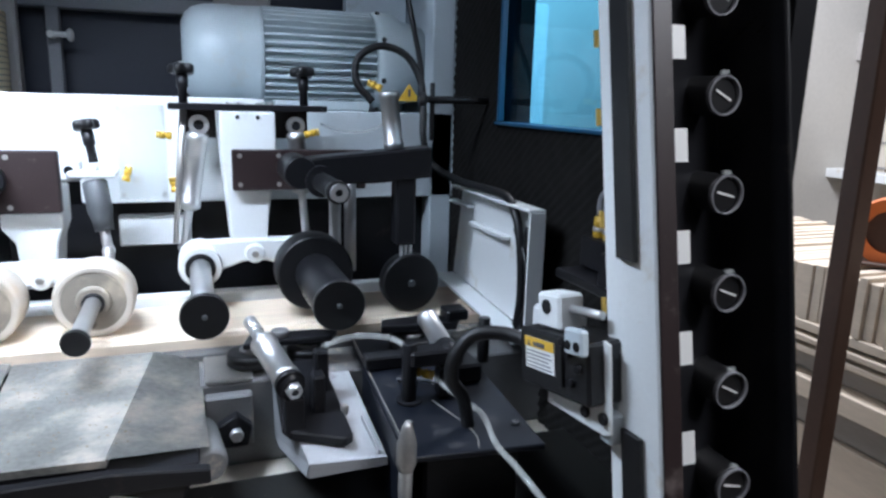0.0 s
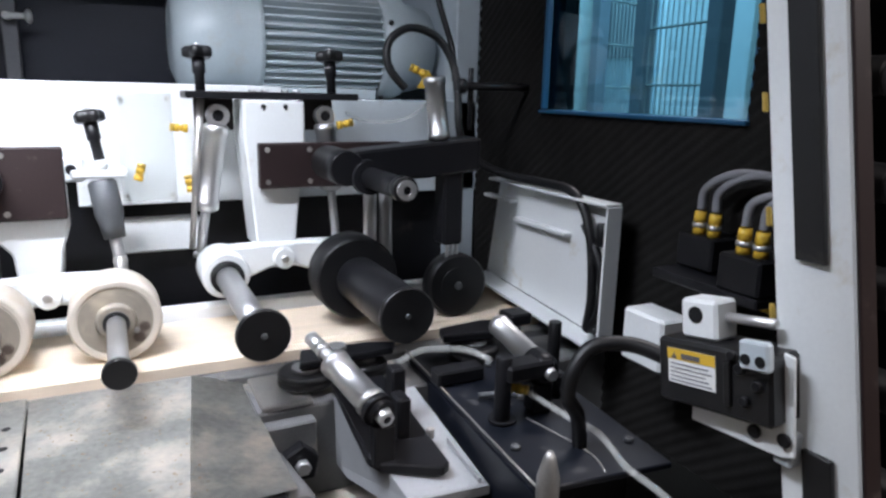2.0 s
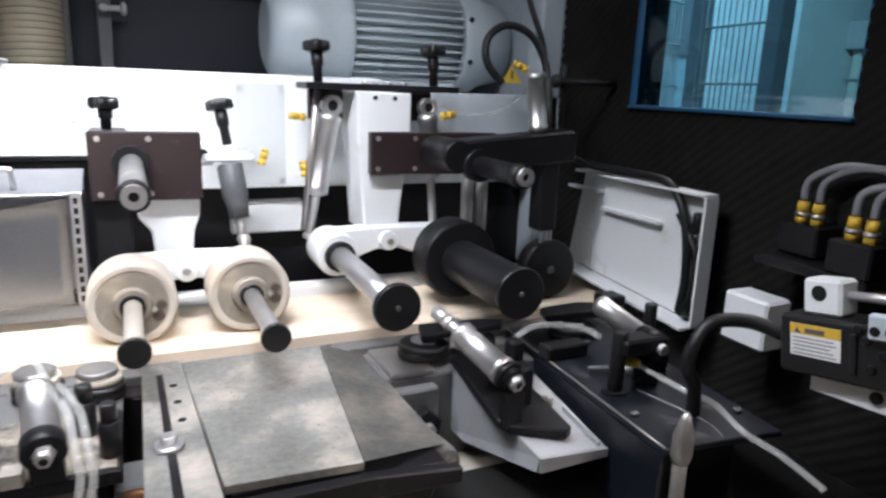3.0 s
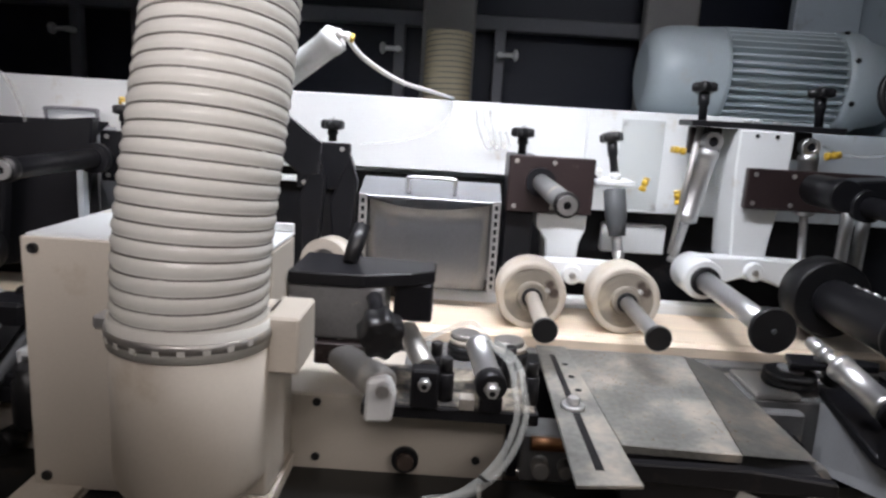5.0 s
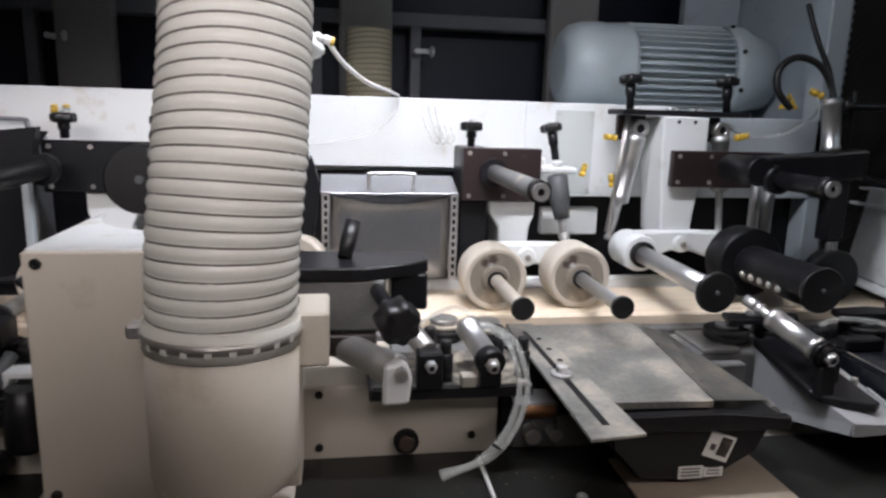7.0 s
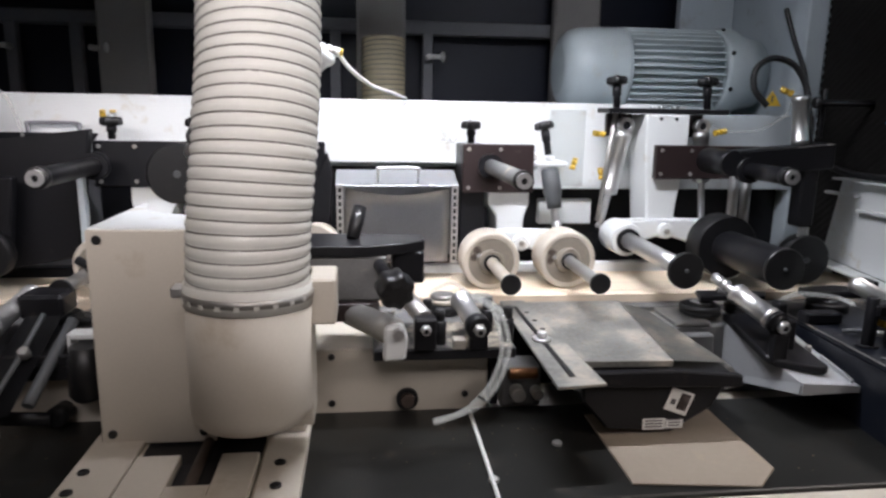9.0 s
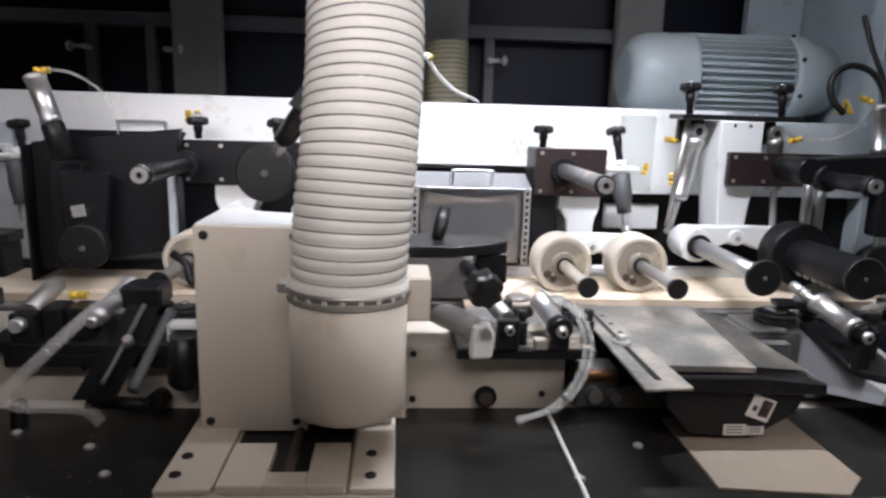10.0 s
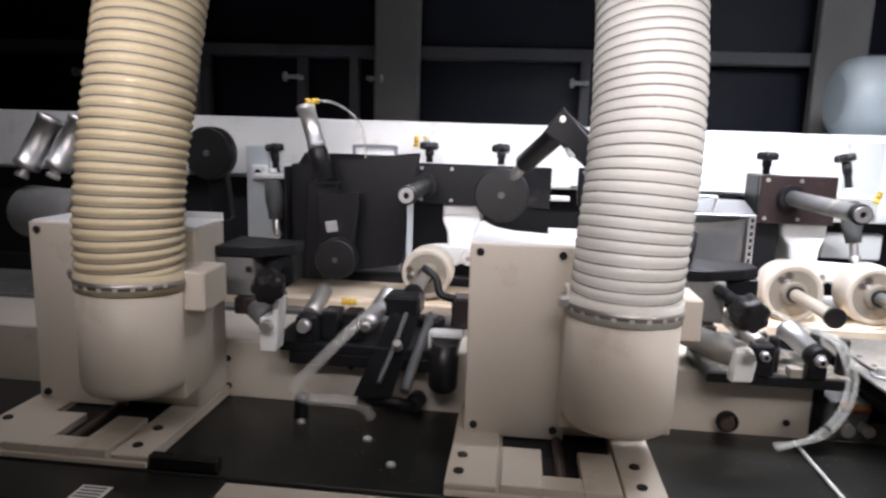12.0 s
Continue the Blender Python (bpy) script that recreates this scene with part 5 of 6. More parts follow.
hose("cable", [(0.372, 0.605, 0.976), (0.345, 0.640, 0.985), (0.307, 0.660, 0.981), (0.283, 0.662, 0.954), (0.280, 0.664, 0.923), (0.298, 0.668, 0.895), (0.310, 0.675, 0.8505)], 0.009, rubber, "thick black ribbed cable bending down", "cable")
m = thing("cast_bed_block", (0.0, 0.95, 0.75), "dusty cast block with clamping screws below the board", "block")
part("block", box((-0.015, 0.905, 0.745), (0.055, 0.928, 0.828), 0.003), cast_grey, m)
part("clamp", prism([(0.005, 0.755), (0.045, 0.755), (0.052, 0.785), (0.03, 0.805), (0.002, 0.79)], "y", 0.885, 0.9045, 0.002), black_paint, m)
part("nut", rod((0.028, 0.872, 0.778), (0.028, 0.885, 0.778), 0.010, 6), steel, m)
part("ledge", box((-0.012, 0.93, 0.8385), (0.058, 1.035, 0.846), 0.002), dusty_steel, m)


# ---- drive box by the pillar ----
def drive_box():
    d = thing("drive_box", (0.37, 0.53, 0.93), "black drive box with a yellow and white warning label", "drive")
    o = Matrix.Translation((0.371, 0.528, 0.996)) @ Matrix.Rotation(radians(-85), 4, "Z") @ Matrix.Rotation(radians(-9), 4, "Y") @ Matrix.Scale(0.86, 4)

    def loc(b):
        bmesh.ops.transform(b, matrix=o, verts=b.verts)
        return b
    body = part("housing", loc(box((-0.075, -0.035, -0.045), (0.075, 0.035, 0.032), 0.004)), black_plastic, d)
    lab = part("warning_label", loc(box((-0.058, -0.0365, -0.020), (0.008, -0.0352, 0.022), 0.0003)), label_white, body, "white label with a yellow band")
    part("yellow_band", loc(box((-0.058, -0.0372, 0.009), (0.008, -0.0366, 0.022), 0)), yellow, lab)
    part("sign", loc(prism([(-0.052, 0.010), (-0.044, 0.010), (-0.048, 0.018)], "y", -0.0376, -0.0373, 0)), label_ink, lab)
    part("bar", loc(box((-0.038, -0.0376, 0.011), (-0.012, -0.0373, 0.017), 0)), label_ink, lab)
    for k in range(5):
        part("bar", loc(box((-0.054, -0.0372, -0.017 + 0.005 * k), (0.003 - 0.004 * (k % 3), -0.0366, -0.0155 + 0.005 * k), 0)), frame_grey, lab)
    part("rib", loc(box((0.020, -0.040, -0.030), (0.028, -0.0352, 0.020), 0.001)), black_plastic, body)
    for x, z in ((0.040, 0.015), (0.060, 0.0), (0.045, -0.02), (0.030, 0.028)):
        b = loc(rod((x, -0.042, z), (x, -0.0352, z), 0.006, 12))
        part("screw", b, black_paint, body)
    part("top_block", loc(box((-0.052, -0.020, 0.0325), (-0.002, 0.020, 0.080), 0.004)), white_paint, d, "white clamp block")
    part("block_hole", loc(rod((-0.030, -0.0215, 0.062), (-0.030, -0.0195, 0.062), 0.010, 16)), black_paint, d)
    part("spindle", loc(rod((-0.002, 0.0, 0.060), (0.060, 0.0, 0.060), 0.006, 14)), steel, d, "bright spindle")
    part("side_block", loc(box((0.045, -0.048, 0.018), (0.080, -0.0355, 0.050), 0.003)), grey_paint, d)
    for x in (0.054, 0.071):
        part("hole", loc(rod((x, -0.0495, 0.030), (x, -0.0475, 0.030), 0.006, 12)), black_paint, d)
    part("bracket_plate", loc(prism([(-0.046, -0.070), (0.070, -0.082), (0.084, -0.078), (0.086, 0.030), (0.074, 0.034), (0.068, -0.034), (-0.044, -0.044)], "y", -0.012, -0.008, 0.0008)), white_paint, d, "white bracket plate")
    for x in (0.040, 0.075):
        part("bracket_screw", loc(rod((x, -0.018, -0.060), (x, -0.0125, -0.060), 0.008, 12)), black_paint, d)
    return d


drive_box()
whole("back_box", box((0.45, 0.70, 0.905), (0.50, 0.775, 0.978), 0.004), white_paint, "white painted switch box by the end wall", "box")
whole("box_arm", box((0.372, 0.452, 0.925), (0.388, 0.470, 0.958), 0.002), grey_paint, "grey bracket arm fixed to the pillar", "bracket")


def valve_block(x, y, z):
    v = thing("valve_block", (x, y, z), "black valve block with yellow air fittings", "valve", "valve blocks")
    part("block", box((x - 0.03, y - 0.03, z - 0.022), (x + 0.03, y + 0.03, z + 0.022), 0.003), black_paint, v)
    for dy in (-0.014, 0.010):
        f = part("fitting", lathe((x - 0.012, y + dy, z + 0.022), (x - 0.012, y + dy, z + 0.052), [(0, 0.0085), (0.4, 0.0085), (0.42, 0.007), (0.55, 0.007), (0.57, 0.0085), (1, 0.0075)], 14), yellow, v, "yellow air fitting")
        part("silver_ring", ring((x - 0.012, y + dy, z + 0.034), (0, 0, 1), 0.0095, 0.007, 0.006, 14), steel, f)
    part("lower_fitting", rod((x - 0.02, y, z - 0.028), (x + 0.02, y - 0.03, z - 0.045), 0.006, 12), yellow, v)
    part("lower_tube", rod((x + 0.02, y - 0.03, z - 0.045), (x + 0.03, y - 0.06, z - 0.055), 0.0035, 10), steel, v)
    return v


valve_block(0.535, 0.715, 1.062)
valve_block(0.500, 0.615, 1.060)
for dy in (-0.014, 0.010):
    hose("air_tube", [(0.523, 0.715 + dy, 1.116), (0.523, 0.71 + dy, 1.145), (0.525, 0.665 + dy, 1.168), (0.53, 0.60 + dy, 1.168)], 0.0055, frame_grey, "grey air tube bending over to the pillar")
    hose("air_tube", [(0.488, 0.615 + dy, 1.114), (0.490, 0.612 + dy, 1.14), (0.50, 0.59 + dy, 1.152), (0.51, 0.56 + dy, 1.15)], 0.0055, frame_grey, "grey air tube bending over to the pillar")
whole("wall_shelf", box((0.47, 0.585, 1.025), (0.553, 0.75, 1.0375), 0.002), black_paint, "black bracket under the valve blocks", "bracket")


# ---- front pillar with the gauge column ----
LEAN = 0.19


def leaning(b):
    """The hood's front slopes back: push a bmesh back as it rises."""
    for v in b.verts:
        v.co.y += LEAN * (v.co.z - 1.13)
    return b


def pillar():
    p = thing("front_pillar", (0.40, 0.49, 0.0), "white painted leaning front pillar with a dark rubber seal", "pillar", "", "structure")
    part("profile", leaning(prism([(0.3955, 0.438), (0.4135, 0.4385), (0.4135, 0.512), (0.387, 0.512), (0.389, 0.480)], "z", 0.70, 1.92, 0.002)), white_paint, p)
    for z0, z1 in ((1.117, 1.92), (0.70, 0.945)):
        part("seal", leaning(prism([(0.3905, 0.458), (0.3885, 0.486), (0.3825, 0.486), (0.3845, 0.458)], "z", z0, z1, 0.0008)), rubber, p, "dark rubber seal strip")
    part("edge", leaning(box((0.414, 0.4395, 0.70), (0.4195, 0.50, 1.92), 0.0015)), maroon, p, "dark grey pillar edge")
    part("edge", leaning(box((0.397, 0.4345, 0.70), (0.4195, 0.4378, 1.92), 0.0012)), maroon, p, "dark grey pillar edge")
    for z in (1.335, 1.255, 1.15, 1.06):
        part("hinge", leaning(box((0.384, 0.5125, z - 0.009), (0.389, 0.517, z + 0.009), 0.001)), brass, p, "yellow passivated hinge")
    return p


pillar()


def gauge_column():
    c = thing("gauge_panel", (0.52, 0.50, 0.0), "black leaning regulator column with a row of round gauges", "panel")
    part("back_plate", leaning(prism([(0.420, 0.466), (0.556, 0.531), (0.556, 0.552), (0.420, 0.487)], "z", 0.5, 1.92, 0)), black_paint, c)
    part("outer_post", leaning(box((0.5565, 0.430, 0.5), (0.5635, 0.60, 1.92), 0.002)), black_paint, c, "black outer post")
    for k in range(10):
        z = 1.382 - 0.1010 * k
        y = 0.492 + LEAN * (z - 1.281)
        r = part("regulator", lathe((0.505, y + 0.003, z), (0.505, y + 0.072, z), [(0, 0.0175), (0.06, 0.0205), (0.7, 0.0205), (0.72, 0.0225), (1, 0.0225)], 28), black_plastic, c)
        part("bezel", ring((0.505, y, z), (0, 1, 0), 0.0205, 0.0190, 0.006, 28), frame_grey, r, "grey bezel")
        part("dial", lathe((0.505, y + 0.001, z), (0.505, y + 0.004, z), [(0, 0.0), (0, 0.0168), (1, 0.0168)], 24), black_plastic, r, "dark dial")
        part("needle", box((0.4935, y - 0.0005, z - 0.0011), (0.5165, y + 0.0005, z + 0.0011), 0, (0, 20 + 7 * math.sin(k * 2.1), 0)), label_white, r)
        part("top_tab", box((0.4985, y - 0.002, z + 0.0205), (0.5085, y + 0.003, z + 0.0255), 0.001), clear_cap, r)
        t0 = z - 0.0505
        tag = prism([(0.4205, 0.4590), (0.4540, 0.4590), (0.4540, 0.4605), (0.4205, 0.4605)], "z", t0 - 0.0165, t0 + 0.0165, 0)
        part("tag", leaning(tag), label_white, c, "blank white tag")
    return c


gauge_column()


# ---- what shows beyond the machine on the right ----
def mesh_panel(x0, y0, x1, y1, z0, z1, label):
    m = thing("mesh_fence", (x0, y0, z0), label, "fence", "mesh fences")
    a, b = Vector((x0, y0, 0)), Vector((x1, y1, 0))
    n = int((b - a).length / 0.03)
    bars = bmesh.new()
    for k in range(n + 1):
        p = a.lerp(b, k / n)
        rod((p.x, p.y, z0), (p.x, p.y, z1), 0.0028, 6, bars)
    rails = bars
    for k in range(int((z1 - z0) / 0.2) + 1):
        z = z0 + 0.2 * k
        rod((x0, y0, z), (x1, y1, z), 0.005, 6, rails)
    tagged(part("wire_mesh", rails, wire_grey, m), kind="stuff")
    for p in (a, b):
        part("post", box((p.x - 0.03, p.y - 0.03, 0.0), (p.x + 0.03, p.y + 0.03, z1 + 0.05), 0.004), frame_grey, m)
    return m


mesh_panel(1.60, 1.72, 1.66, 2.12, 0.1, 2.2, "grey welded wire mesh safety fence")
mesh_panel(1.95, 2.75, 2.30, 2.85, 0.1, 2.2, "grey welded wire mesh safety fence")
whole("timber_post", box((1.330, 0.965, 0.0), (1.378, 1.013, 2.6), 0.004), dark_wood, "dark brown upright timber post", "post")


def lumber_pack():
    """A pack of sawn stock, layer on layer, its long side towards the machine."""
    rng = random.Random(11)
    p = thing("lumber_pack", (1.9, 0.9, 0.0), "tall pack of pale sawn boards on grey bearers", "lumber")
    y0, y1 = -0.30, 1.95
    for k in range(3):
        part("bearer", box((1.58, y0 + 0.95 * k, 0.0), (2.3, y0 + 0.12 + 0.95 * k, 0.12), 0.004), pallet_wood, p)
    for z0, z1, mat, inset in ((0.121, 0.385, pale_lumber, 0.0), (0.386, 0.474, grey_lumber, 0.015), (0.476, 0.536, pale_lumber, -0.02), (0.538, 0.596, grey_lumber, 0.03),
                               (0.599, 0.620, pale_lumber, -0.01), (0.630, 0.651, pale_lumber, -0.012), (0.661, 0.690, pale_lumber, -0.006)):
        part("layer", box((1.60 + inset, y0, z0), (2.28, y1, z1 - 0.002), 0.003), mat, p)
    for z in (0.6195, 0.6505):
        part("sticker", box((1.64, y0 + 0.02, z), (2.25, y1 - 0.02, z + 0.010), 0.001), dark_wood, p)
    y = y0
    while y < y1 - 0.03:
        w = rng.uniform(0.022, 0.034)
        part("board", box((1.60 + rng.uniform(-0.008, 0.010), y, 0.690), (2.28, y + w - 0.0015, 0.845 + rng.uniform(-0.006, 0.010)), 0.0015), pale_lumber, p)
        y += w
    return p


lumber_pack()
m = thing("orange_reel", (1.78, 1.20, 0.853), "orange round reel standing on the lumber pack", "reel")
part("rim", ring((1.78, 1.20, 0.952), (0.8, 0.6, 0), 0.092, 0.060, 0.07, 36), orange, m)
part("core", lathe((1.765, 1.189, 0.952), (1.80, 1.215, 0.952), [(0, 0.03), (0, 0.061), (1, 0.061)], 28), dark_wood, m, "dark core")
part("foot", box((1.72, 1.12, 0.8575), (1.84, 1.28, 0.868), 0.002, (0, 0, 37)), dark_wood, m)


def sheet_partition():
    """Pleated pale partition panels between grey rails."""
    p = thing("sheet_partition", (4.2, 3.0, 0.0), "pale cream pleated sheet partition with grey rails", "partition", "", "structure")
    for k in range(34):
        y = 1.2 + 0.10 * k
        part("pleat", prism([(4.20, y), (4.17, y + 0.02), (4.17, y + 0.07), (4.20, y + 0.0995), (4.23, y + 0.0995), (4.23, y)], "z", 0.0, 1.60, 0), cream_paint, p)
    for z in (0.92, 1.08, 1.24, 1.40):
        part("seam", box((4.158, 1.2, z), (4.1695, 4.6, z + 0.008), 0), frame_grey, p)
    part("rail", box((4.12, 1.2, 1.601), (4.24, 4.6, 1.78), 0.004), post_grey, p, "grey top rail")
    part("ledge", box((4.00, 1.2, 0.84), (4.155, 4.6, 0.90), 0.004), white_paint, p, "white ledge")
    return p


sheet_partition()
whole("partition", box((0.5, 3.30, 0.0), (5.2, 3.36, 2.6), 0.004), plaster, "pale partition wall beyond the machine", "wall", "structure")
lou = thing("louvre_screen", (1.45, 3.22, 0.0), "pale slatted screen standing before the partition", "screen")
part("panel", box((1.15, 3.25, 0.10), (1.80, 3.27, 1.78), 0.003), white_paint, lou)
for k in range(8):
    part("slat", box((1.18 + 0.05 * k, 3.225, 0.9), (1.205 + 0.05 * k, 3.2495, 1.74), 0.002), frame_grey, lou)
for x in (1.17, 1.75):
    part("foot", box((x, 3.15, 0.0), (x + 0.04, 3.28, 0.0995), 0.003), frame_grey, lou)
cab = thing("control_cabinet", (2.55, 2.9, 0.0), "pale grey control cabinet beyond the window", "cabinet")
part("body", box((2.25, 2.65, 0.0), (2.85, 3.15, 2.0), 0.01), white_paint, cab)
part("door", box((2.235, 2.68, 0.1), (2.249, 3.12, 1.95), 0.003), grey_paint, cab)
part("vent", box((2.225, 2.77, 1.45), (2.2345, 3.03, 1.75), 0.002), frame_grey, cab)

# ---- left-hand units ----
c = thing("dark_cover", (-1.30, 1.2, 0.88), "dark sloping cover plate over a pressure unit", "cover")
part("plate", prism([(-1.448, 0.885), (-1.448, 1.155), (-1.149, 1.190), (-1.165, 1.080), (-1.190, 0.93)], "y", 1.180, 1.205, 0.002), black_paint, c)
part("top_fold", prism([(1.206, 1.150), (1.26, 1.175), (1.26, 1.180), (1.206, 1.155)], "x", -1.44, -1.16, 0.001), black_paint, c)
part("leg", box((-1.40, 1.14, 0.90), (-1.33, 1.179, 1.12), 0.004), black_paint, c)
part("arm", prism([(-1.36, 0.93), (-1.29, 0.93), (-1.27, 1.10), (-1.37, 1.10)], "y", 1.115, 1.139, 0.003), black_paint, c)
part("bright_clip", box((-1.345, 1.108, 1.012), (-1.320, 1.1145, 1.036), 0.001, (0, -10, 0)), steel, c, "bright square clip")
part("side_post", box((-1.455, 1.15, 0.87), (-1.449, 1.25, 1.15), 0.001), black_paint, c)
part("stay", box((-1.172, 1.16, 0.93), (-1.160, 1.178, 1.12), 0.001), grey_paint, c)
air_cylinder((-1.387, 1.094, 1.288), (-1.345, 1.094, 1.150), 0.019, 0.66, "bright tilted air cylinder with a green-yellow fitting", aluminium, lug=False)
whole("cylinder_socket", lathe((-1.362, 1.094, 1.198), (-1.340, 1.094, 1.13), [(0, 0.018), (0.1, 0.021), (1, 0.021)], 24), black_paint, "black foot of the tilted air cylinder", "foot")
fitting((-1.385, 1.094, 1.293), (1, 0.2, 0.1))
hose("air_tube", [(-1.362, 1.098, 1.297), (-1.32, 1.11, 1.290), (-1.280, 1.14, 1.255), (-1.272, 1.17, 1.20), (-1.275, 1.19, 1.16)], 0.0032, clear_tube, "thin clear air tube")
end_bar(-1.131, 0.900, 1.170, 1.120, black_paint, "black round bar with a bright ring nut")
star_knob((-1.140, 1.283, 1.204), (-1.140, 1.283, 1.166), 0.024)
star_knob((-0.969, 1.300, 1.203), (-0.969, 1.290, 1.166), 0.024)
star_knob((-0.733, 1.285, 1.200), (-0.733, 1.285, 1.168), 0.024)
star_knob((-1.532, 1.300, 1.186), (-1.522, 1.290, 1.125), 0.024)
dark_plate(-1.165, -0.850, 1.070, 1.165, 1.232, 1.2495, black_paint, "black steel clamp plate with screws")
dark_plate(-0.790, -0.690, 1.080, 1.168, 1.232, 1.2495, black_paint, "black steel clamp plate with screws")
whole("pale_strip", box((-0.92, 1.31, 1.112), (-0.80, 1.335, 1.124), 0.002), white_paint, "pale guide strip between the units", "strip", "", "pale strips")
whole("pale_strip", box((-0.92, 1.31, 1.082), (-0.80, 1.335, 1.094), 0.002), white_paint, "pale guide strip between the units", "strip", "", "pale strips")
f = thing("raised_fork", (-0.88, 1.02, 1.12), "black forked arm raised over the board", "arm")
part("strut", rod((-0.938, 1.098, 1.148), (-0.915, 1.06, 1.180), 0.012, 16), steel, f, "bright strut")
part("arm", lathe((-0.918, 1.065, 1.178), (-0.842, 0.93, 1.258), [(0, 0.016), (0.05, 0.020), (0.95, 0.020), (1, 0.016)], 18), black_paint, f)
part("fork_plate", prism([(-0.885, 1.245), (-0.852, 1.290), (-0.790, 1.225), (-0.800, 1.180), (-0.835, 1.215)], "y", 0.915, 0.925, 0.002), black_paint, f)
part("fork_plate", prism([(-0.865, 1.235), (-0.835, 1.280), (-0.700, 1.180), (-0.705, 1.130), (-0.73, 1.125)], "y", 1.01, 1.02, 0.002), black_paint, f)
part("cross_pin", rod((-0.852, 0.912, 1.268), (-0.852, 1.03, 1.268), 0.006, 12), steel, f)
air_cylinder((-0.664, 0.930, 1.332), (-0.835, 0.975, 1.205), 0.0195, 0.62, "white sleeved air cylinder slanting behind the hose", white_paint, lug=False)
fitting((-0.668, 0.925, 1.336), (0.8, 0.1, -0.2), label_white)
hose("air_tube", [(-0.650, 0.925, 1.330), (-0.630, 0.96, 1.305), (-0.590, 1.08, 1.282), (-0.54, 1.25, 1.272), (-0.505, 1.41, 1.266)], 0.004, label_white, "white air tube drooping to the beam")
for x in (-0.70, -0.76):
    whole("inner_plate", prism([(x - 0.02, 1.06), (x + 0.015, 1.15), (x + 0.03, 1.10), (x + 0.02, 0.98), (x - 0.01, 0.95)], "y", 1.20, 1.225, 0.003), black_paint, "dark lever plate under the clamp plate", "lever", "", "lever plates")
b = thing("bearing_ring", (-0.70, 1.12, 0.95), "pale ribbed bearing ring behind the dust box", "bearing")
part("ring", ring((-0.705, 1.13, 0.960), (0.3, 1, 0), 0.048, 0.030, 0.04, 32), white_rubber, b)
part("core", lathe((-0.705, 1.12, 0.960), (-0.700, 1.15, 0.960), [(0, 0.02), (0, 0.030), (1, 0.030)], 24), cast_grey, b)
for x, y, z in ((-1.175, 1.39, 1.20),):
    fitting((x - 0.012, y - 0.02, z), (0.1, -0.2, 1))
    fitting((x + 0.012, y - 0.02, z), (0.0, -0.2, 1), clear_tube)
hose("lifting_bail", [(-1.345, 1.37, 1.165), (-1.345, 1.365, 1.190), (-1.338, 1.365, 1.197), (-1.245, 1.365, 1.197), (-1.238, 1.365, 1.190), (-1.238, 1.37, 1.165)], 0.004, frame_grey, "steel lifting handle behind the dark cover", "handle")
whole("chute_cover", box((-1.38, 1.31, 0.88), (-1.21, 1.39, 1.165), 0.003), sheet_steel, "galvanised chute cover behind the dark plate", "cover")
shock(-1.522, 1.110, -1.505, 0.98, 1.26)
whole("side_plate", prism([(-1.600, 0.88), (-1.600, 1.19), (-1.545, 1.19), (-1.515, 0.88)], "y", 1.29, 1.30, 0.002), grey_paint, "pale grey side plate behind the raised wheel", "plate")
a = thing("wheel_arm", (-1.68, 1.2, 1.1), "black arm that holds the raised wheel", "arm")
part("arm", prism([(-1.66, 1.16), (-1.62, 1.19), (-1.60, 1.02), (-1.65, 1.0)], "y", 1.19, 1.22, 0.003), black_paint, a)
part("brace", box((-1.80, 1.195, 1.15), (-1.66, 1.215, 1.18), 0.003), black_paint, a)
for dx in (0.0, 0.075):
    air_cylinder((-1.975 + dx, 1.10, 1.245), (-2.030 + dx, 1.06, 1.110), 0.027, 0.86, "grey air cylinder slanting behind the far hose", aluminium, lug=False)
g = thing("far_motor", (-2.02, 1.0, 0.98), "dark grey rounded motor behind the far dust box", "motor")
part("housing", lathe((-2.05, 1.10, 1.03), (-1.85, 1.02, 1.03), [(0, 0.04), (0.1, 0.060), (0.8, 0.060), (1, 0.05)], 28), cast_grey, g)
hose("extraction_hose", [(-2.35, 2.02, 0.9), (-2.35, 2.02, 1.3), (-2.33, 2.0, 1.9)], 0.085, hose_beige, "old beige extraction hose at the back wall", "hose", 6)
w_, s_ = hose_mesh([(-0.535, 2.10, 1.0), (-0.535, 2.10, 1.3), (-0.535, 2.12, 1.47)], 0.072)
h = thing("extraction_hose", (-0.535, 2.10, 1.0), "old beige ribbed hose behind the beam", "hose", "extraction hoses")
part("hose_wall", w_, hose_beige, h)
part("spiral_wire", s_, hose_wire, h)

# side clamp beside the far dust box
side = thing("side_clamp", (-1.25, 0.85, 0.84), "black plate of the far side clamp with dusty back", "clamp")
part("plate", box((-1.36, 0.80, 0.8385), (-1.02, 0.97, 0.856), 0.002), black_paint, side)
part("front_apron", box((-1.325, 0.80, 0.815), (-1.02, 0.845, 0.838), 0.002), black_paint, side)
part("plate_back", box((-1.36, 0.97, 0.8385), (-1.02, 1.04, 0.852), 0.002), cast_grey, side)
m = thing("locking_unit", (-1.336, 0.73, 0.86), "pale clamp bracket with a yellow fitting", "clamp")
part("bracket", prism([(-1.348, 0.862), (-1.320, 0.862), (-1.312, 0.955), (-1.322, 0.955), (-1.326, 0.925), (-1.348, 0.92)], "y", 0.722, 0.760, 0.002), white_paint, m)
part("nut", lathe((-1.334, 0.708, 0.908), (-1.334, 0.722, 0.908), [(0, 0.006), (0, 0.010), (1, 0.012)], 16), steel, m)
part("cylinder", lathe((-1.340, 0.76, 0.908), (-1.40, 0.83, 0.915), [(0, 0.02), (0.05, 0.024), (1, 0.024)], 22), cast_grey, m)
